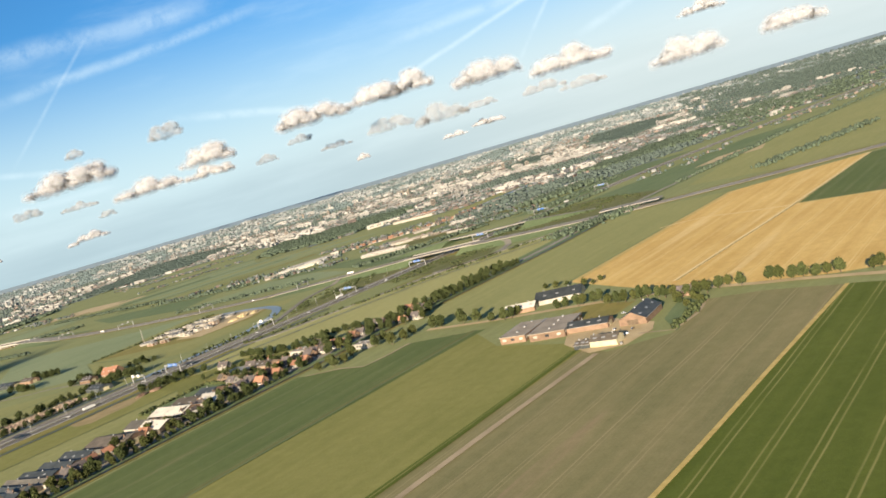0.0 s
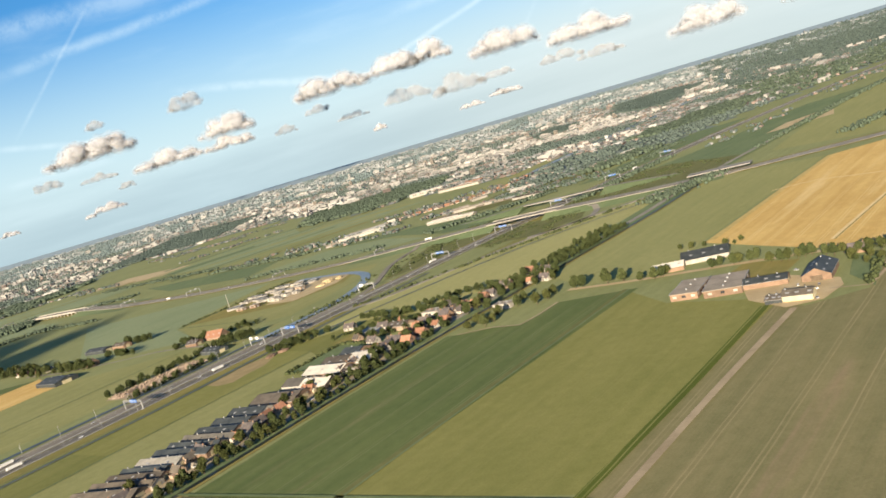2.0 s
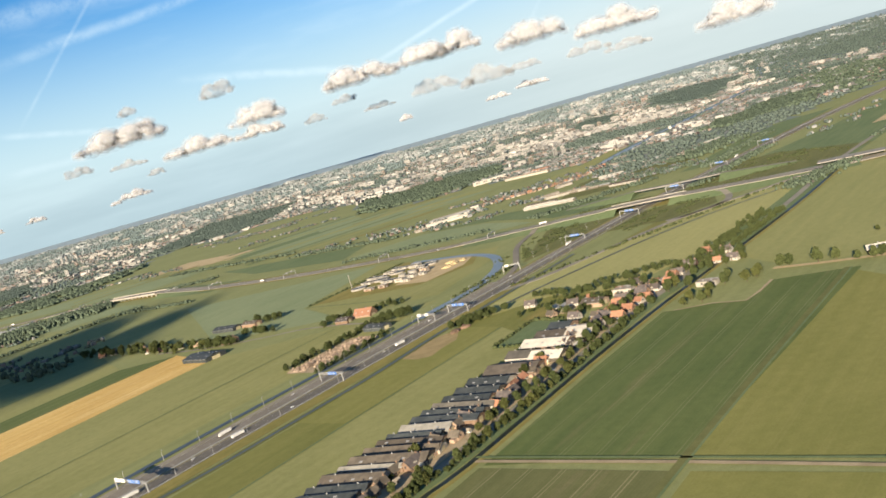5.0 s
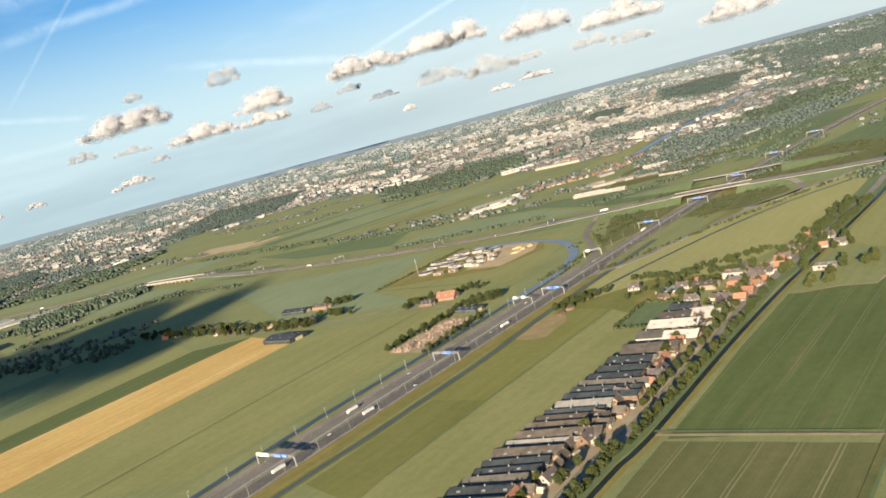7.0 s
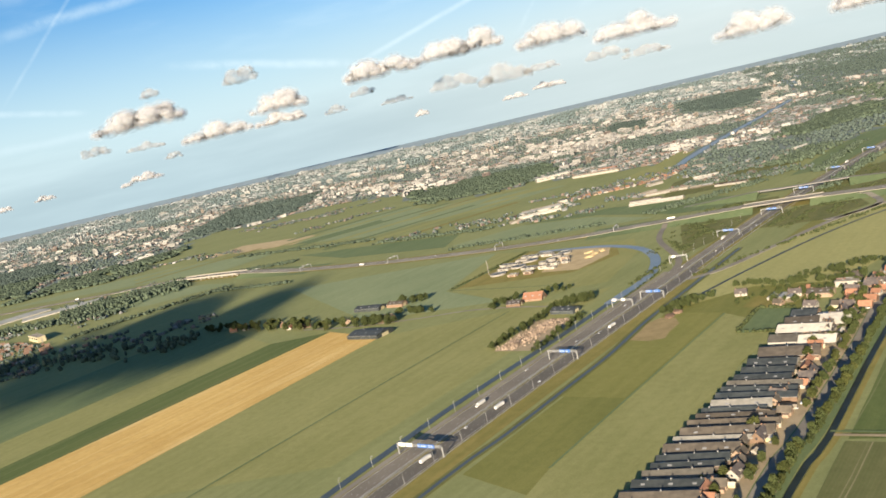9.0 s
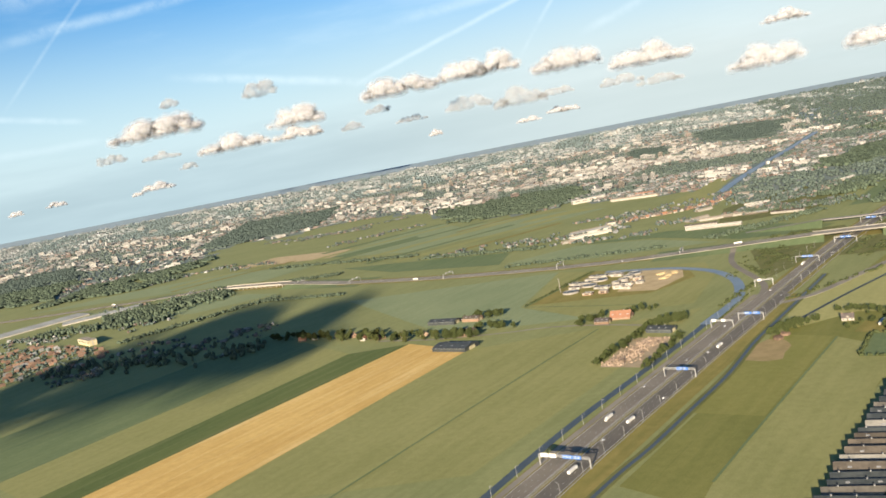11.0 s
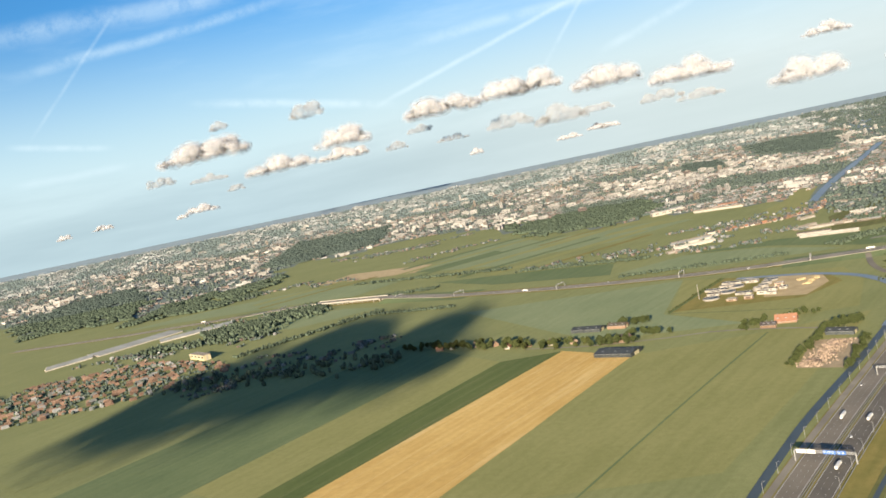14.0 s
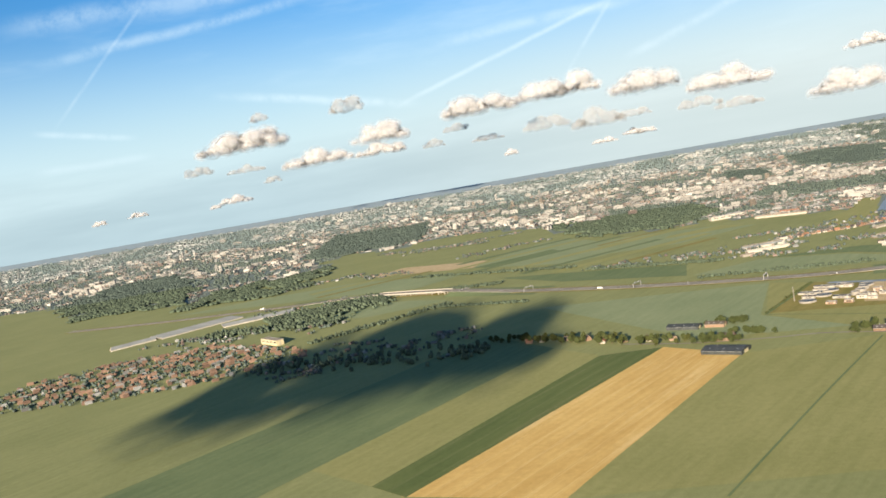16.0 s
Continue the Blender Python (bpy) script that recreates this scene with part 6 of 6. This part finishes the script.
blocks("city_houses", "low rows of brick city houses", [h for k, h in enumerate(houses) if k % 5 < 2], REDROOFS)
blocks("city_rows", "low pale rows of city buildings", [h for k, h in enumerate(houses) if k % 5 >= 2], ROOFS)
blocks("city_flats", "pale blocks of flats across the city", flats, PALETOWER)
# City and far trees use the foliage colours that carry the haze.
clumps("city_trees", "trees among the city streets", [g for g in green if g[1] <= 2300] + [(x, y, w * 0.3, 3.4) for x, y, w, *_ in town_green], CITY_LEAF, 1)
clumps("city_gardens", "city gardens with haze mixed into the foliage colour", [g for g in green if 2300 < g[1] <= 3500], CITY_LEAF, 0)
clumps("far_woods", "far woods with haze put into their blue-green", [g for g in green if g[1] > 3500], FAR_LEAF, 0)
clumps("city_woods", "dense dark green woods at the city's edge", [g for g in woods if g[1] <= 2200], WOOD_LEAF, 1)
clumps("park_woods", "dense park woods in a haze-tinted green", [g for g in woods if g[1] > 2200], CITY_LEAF, 0)


def tower(w, d, h, wall_, label):
    """A high-rise: body, bands of windows, roof plant."""
    t = thing("tower_block", label, "tower block", "city towers")
    part("wall", box(-w / 2, -d / 2, -1, w / 2, d / 2, h, 0.15), wall_, t)
    z = 1.6
    while z < h - 1:
        part("window", box(-w / 2 + 0.5, -d / 2 - 0.08, z, w / 2 - 0.5, -d / 2 + 0.1, z + 0.65), GLASS, t)
        z += 1.9
    part("roof_plant", box(-w / 4, -d / 4, h - 0.1, w / 5, d / 5, h + 1.6, 0.1), CONCRETE, t)
    return t


tower_models = [tower(9, 7, 19, PALETOWER, "pale concrete tower block among city flats"), tower(26, 7, 12, PALETOWER, "broad pale block of flats"), tower(10, 8, 15, BUFFTOWER, "brown brick tower block"),
                tower(36, 8, 8, PALETOWER, "long low pale block of flats"), tower(20, 9, 13, REDROOFS, "broad reddish brick block of flats")]
first = [True] * 5


def raise_tower(x, y, which, turn):
    if first[which]:
        first[which] = False
        set_at(tower_models[which], x, y, turn, rise(y))
    else:
        copy_thing(tower_models[which], pose(x, y, rise(y), 0, 0, turn))


for x, y, which in ((-646, 2838, 0), (-603, 2846, 0), (-572, 2714, 1), (-479, 2466, 1), (-423, 2442, 3), (-420, 2261, 2), (-446, 2962, 1), (-417, 2948, 1), (-250, 3671, 0), (-321, 2928, 0), (-608, 3616, 1), (-557, 3724, 0), (-505, 3771, 1),
                    (-298, 3687, 1), (-418, 3740, 3), (-188, 3491, 1), (-731, 3638, 1), (-175, 2329, 1), (-214, 2373, 1), (-99, 2478, 1), (-189, 2078, 4), (-38, 2411, 3), (-19, 2228, 1), (78, 2447, 1), (45, 2477, 1), (35, 2121, 0), (86, 2215, 0),
                    (11, 1809, 2), (66, 1823, 0), (84, 1823, 0), (293, 2645, 1), (250, 2659, 4), (243, 2746, 1), (262, 2979, 3), (339, 2268, 2), (393, 2678, 1), (664, 3338, 4), (607, 4252, 0), (570, 4230, 0), (536, 4201, 0), (461, 4179, 0), (432, 3131, 3),
                    (429, 3385, 1), (408, 3537, 1), (255, 3491, 3), (-2107, 3300, 1), (-2164, 3485, 0), (-2082, 3551, 0), (-2021, 3368, 3), (-2088, 3760, 1), (-1866, 3633, 0), (-1782, 3526, 0), (-1728, 3548, 0), (-1650, 3442, 3), (-1806, 3348, 4),
                    (-1968, 2460, 3), (-1990, 2480, 3), (-2122, 2823, 3), (-130, 2290, 3), (-60, 2330, 1), (150, 2300, 3), (10, 2560, 1), (120, 2620, 3), (-240, 2560, 1), (-330, 2640, 1), (-280, 2440, 1)):
    raise_tower(x, y, which, random.uniform(-14, 14))
for k in range(110):
    x, y = random.uniform(-1900, 1300), random.uniform(2450, 4100)
    if inside(x, y, CITY) and not any(inside(x, y, park) for park in PARKS):
        raise_tower(x, y, (1, 0, 3, 1, 2, 3)[k % 6], random.uniform(-25, 25))

# ---- clouds ----


def cloud_material(name, shade, cover=1.0, cell=30.0, low=0.35):
    """Cloud: a body of mist that scatters light and lets some through; its outer veils are torn into wisps."""
    m, n = material(name)
    scatter = n.add("ShaderNodeBsdfDiffuse", in_0=(*shade, 1), in_1=1.0)
    inner = n.add("ShaderNodeBsdfTranslucent", in_0=(*shade, 1))
    body = n.add("ShaderNodeMixShader", in_0=0.45, in_1=scatter, in_2=inner)
    if cover < 1:
        where = n.add("ShaderNodeTexCoord", 3)
        torn = n.math("MULTIPLY", n.ramp(n.noise(where, 1.0 / cell, 5.0, 0.62), low, low + 0.32), cover)
        body = n.add("ShaderNodeMixShader", in_0=torn, in_1=n.add("ShaderNodeBsdfTransparent"), in_2=body)
    n.add("ShaderNodeOutputMaterial", in_0=body)
    return m


CLOUD = cloud_material("cloud", (0.585, 0.59, 0.615))
VEILS = [cloud_material("cloud_veil", (0.545, 0.56, 0.60), c, cell, low) for c, cell, low in ((0.50, 40.0, 0.26), (0.36, 34.0, 0.33), (0.26, 30.0, 0.38))]
MISTS = [cloud_material("thin_cloud", (0.47, 0.49, 0.52), c, cell, low) for c, cell, low in ((0.34, 30.0, 0.26), (0.26, 26.0, 0.32), (0.20, 22.0, 0.36))]


def billows(rnd, wide, high, deep, lobes, seed):
    """Rough balls heaped over a flat base, as (verts, faces)."""
    ball = bmesh.new()
    bmesh.ops.create_icosphere(ball, subdivisions=2, radius=1.0)
    bv = np.array([v.co[:] for v in ball.verts])
    bf = np.array([[v.index for v in f.verts] for f in ball.faces])
    ball.free()
    verts, faces, base = [], [], -high * 0.36
    for k in range(lobes):
        u = rnd.uniform(-1, 1)
        hump = (1 - abs(u) ** 2.4) * (0.42 + 0.58 * math.sin(seed * 1.7 + u * 3.4) ** 2)
        r = high * (0.12 + 0.22 * hump) * rnd.uniform(0.75, 1.25)
        c = np.array((u * (wide / 2 - r), rnd.uniform(-0.5, 0.5) * deep, base + r * 0.45 + rnd.random() * high * 0.55 * hump))
        v = bv * (r * 1.55, r * 1.2, r * 0.9) + c
        v[:, 2] = np.where(v[:, 2] < base, base + (v[:, 2] - base) * 0.2, v[:, 2])
        verts.append(v)
        faces.append(bf + k * len(bv))
    return np.concatenate(verts).tolist(), np.concatenate(faces).tolist()


def cloud(x, y, z, wide, high, label, seed, thin=False, deep=0.0):
    """A fair-weather cloud: heaped lobes over a flat base, with torn veils round the body."""
    rnd = random.Random(seed)
    t = thing("cloud", label, "cloud", "fair-weather clouds")
    t.location = (x, y, z)
    shape = billows(rnd, wide, high, deep or high * 0.8, max(9, int(22 * wide / (high * 2.6))), seed)
    layers = [("veil", mat_, out) for mat_, out in zip(MISTS, (-0.04, 0.05, 0.12))] if thin else [("body", CLOUD, -0.09)] + [("veil", mat_, out) for mat_, out in zip(VEILS, (-0.02, 0.06, 0.15))]
    for k, (name, mat_, out) in enumerate(layers):
        body = part(name, shape, mat_, t)
        merge = body.modifiers.new("merge", "REMESH")
        merge.mode, merge.voxel_size, merge.use_smooth_shade = "VOXEL", max(2.6, high / 26), True
        soften = body.modifiers.new("soften", "SMOOTH")
        soften.factor, soften.iterations = 0.5, 6
        grow = body.modifiers.new("grow", "DISPLACE")
        grow.strength, grow.mid_level = high * out, 0.0
        for size, strength in ((0.42, 0.13), (0.15, 0.06)):
            ruffle = body.modifiers.new("ruffle", "DISPLACE")
            ruffle.texture, ruffle.strength, ruffle.mid_level = bpy.data.textures.new("billow", "CLOUDS"), high * strength, 0.5
            ruffle.texture.noise_scale, ruffle.texture_coords = high * size * (1 + 0.15 * k), "LOCAL"
    return t


WHITE_CLOUD, GREY_CLOUD, SMALL_CLOUD = "sunlit white heap cloud with a grey base", "thin greyish cloud fragment", "small distant white cloud"
for k, (x, y, z, wide, high) in enumerate(((-1525, 3950, 482, 448, 107), (-1205, 3950, 353, 334, 79), (-902, 3900, 413, 270, 96), (-905, 3900, 338, 240, 56), (-410, 4200, 486, 400, 112), (-100, 4300, 507, 250, 112), (70, 4300, 507, 250, 100),
                                          (500, 4650, 490, 400, 130), (966, 4700, 430, 480, 118), (1600, 4650, 300, 440, 130), (1690, 4600, 487, 260, 66), (2050, 4400, 300, 320, 120))):
    cloud(x, y, z, wide, high, WHITE_CLOUD, k)
for k, (x, y, z, wide, high) in enumerate(((-1387, 3700, 555, 75, 52), (-1744, 3900, 378, 150, 48), (-1440, 4000, 288, 90, 30), (-1554, 4000, 356, 190, 34), (-1013, 3800, 545, 180, 62), (-540, 4500, 403, 150, 42), (-381, 4600, 328, 180, 34), (-667, 4047, 327, 106, 44),
                                          (-70, 4500, 351, 250, 80), (197, 4500, 329, 280, 95), (784, 4700, 321, 260, 60), (420, 4700, 330, 200, 50), (1000, 4700, 290, 260, 60))):
    cloud(x, y, z, wide, high, GREY_CLOUD, 20 + k, True)
for k, (x, y, z, wide, high) in enumerate(((-267, 4700, 231, 75, 36), (251, 4700, 205, 150, 30), (478, 4700, 226, 120, 36), (-1804, 4700, 234, 190, 46), (-2473, 4450, 229, 90, 30), (-1921, 4700, 216, 66, 34), (-2299, 4550, 240, 120, 30), (411, 4700, 228, 130, 34))):
    cloud(x, y, z, wide, high, SMALL_CLOUD, 40 + k)
# The cloud that shades the polder stands between it and the sun.
shade = Vector((-690, 900, 0)) + to_sun * (300 / math.sin(SUN_EL))
overhead = cloud(0, 0, 0, 370, 100, "broad fair-weather cloud that shades the polder", 77, False, 210)
overhead.matrix_world = pose(shade.x, shade.y, shade.z, 0, 0, -18)
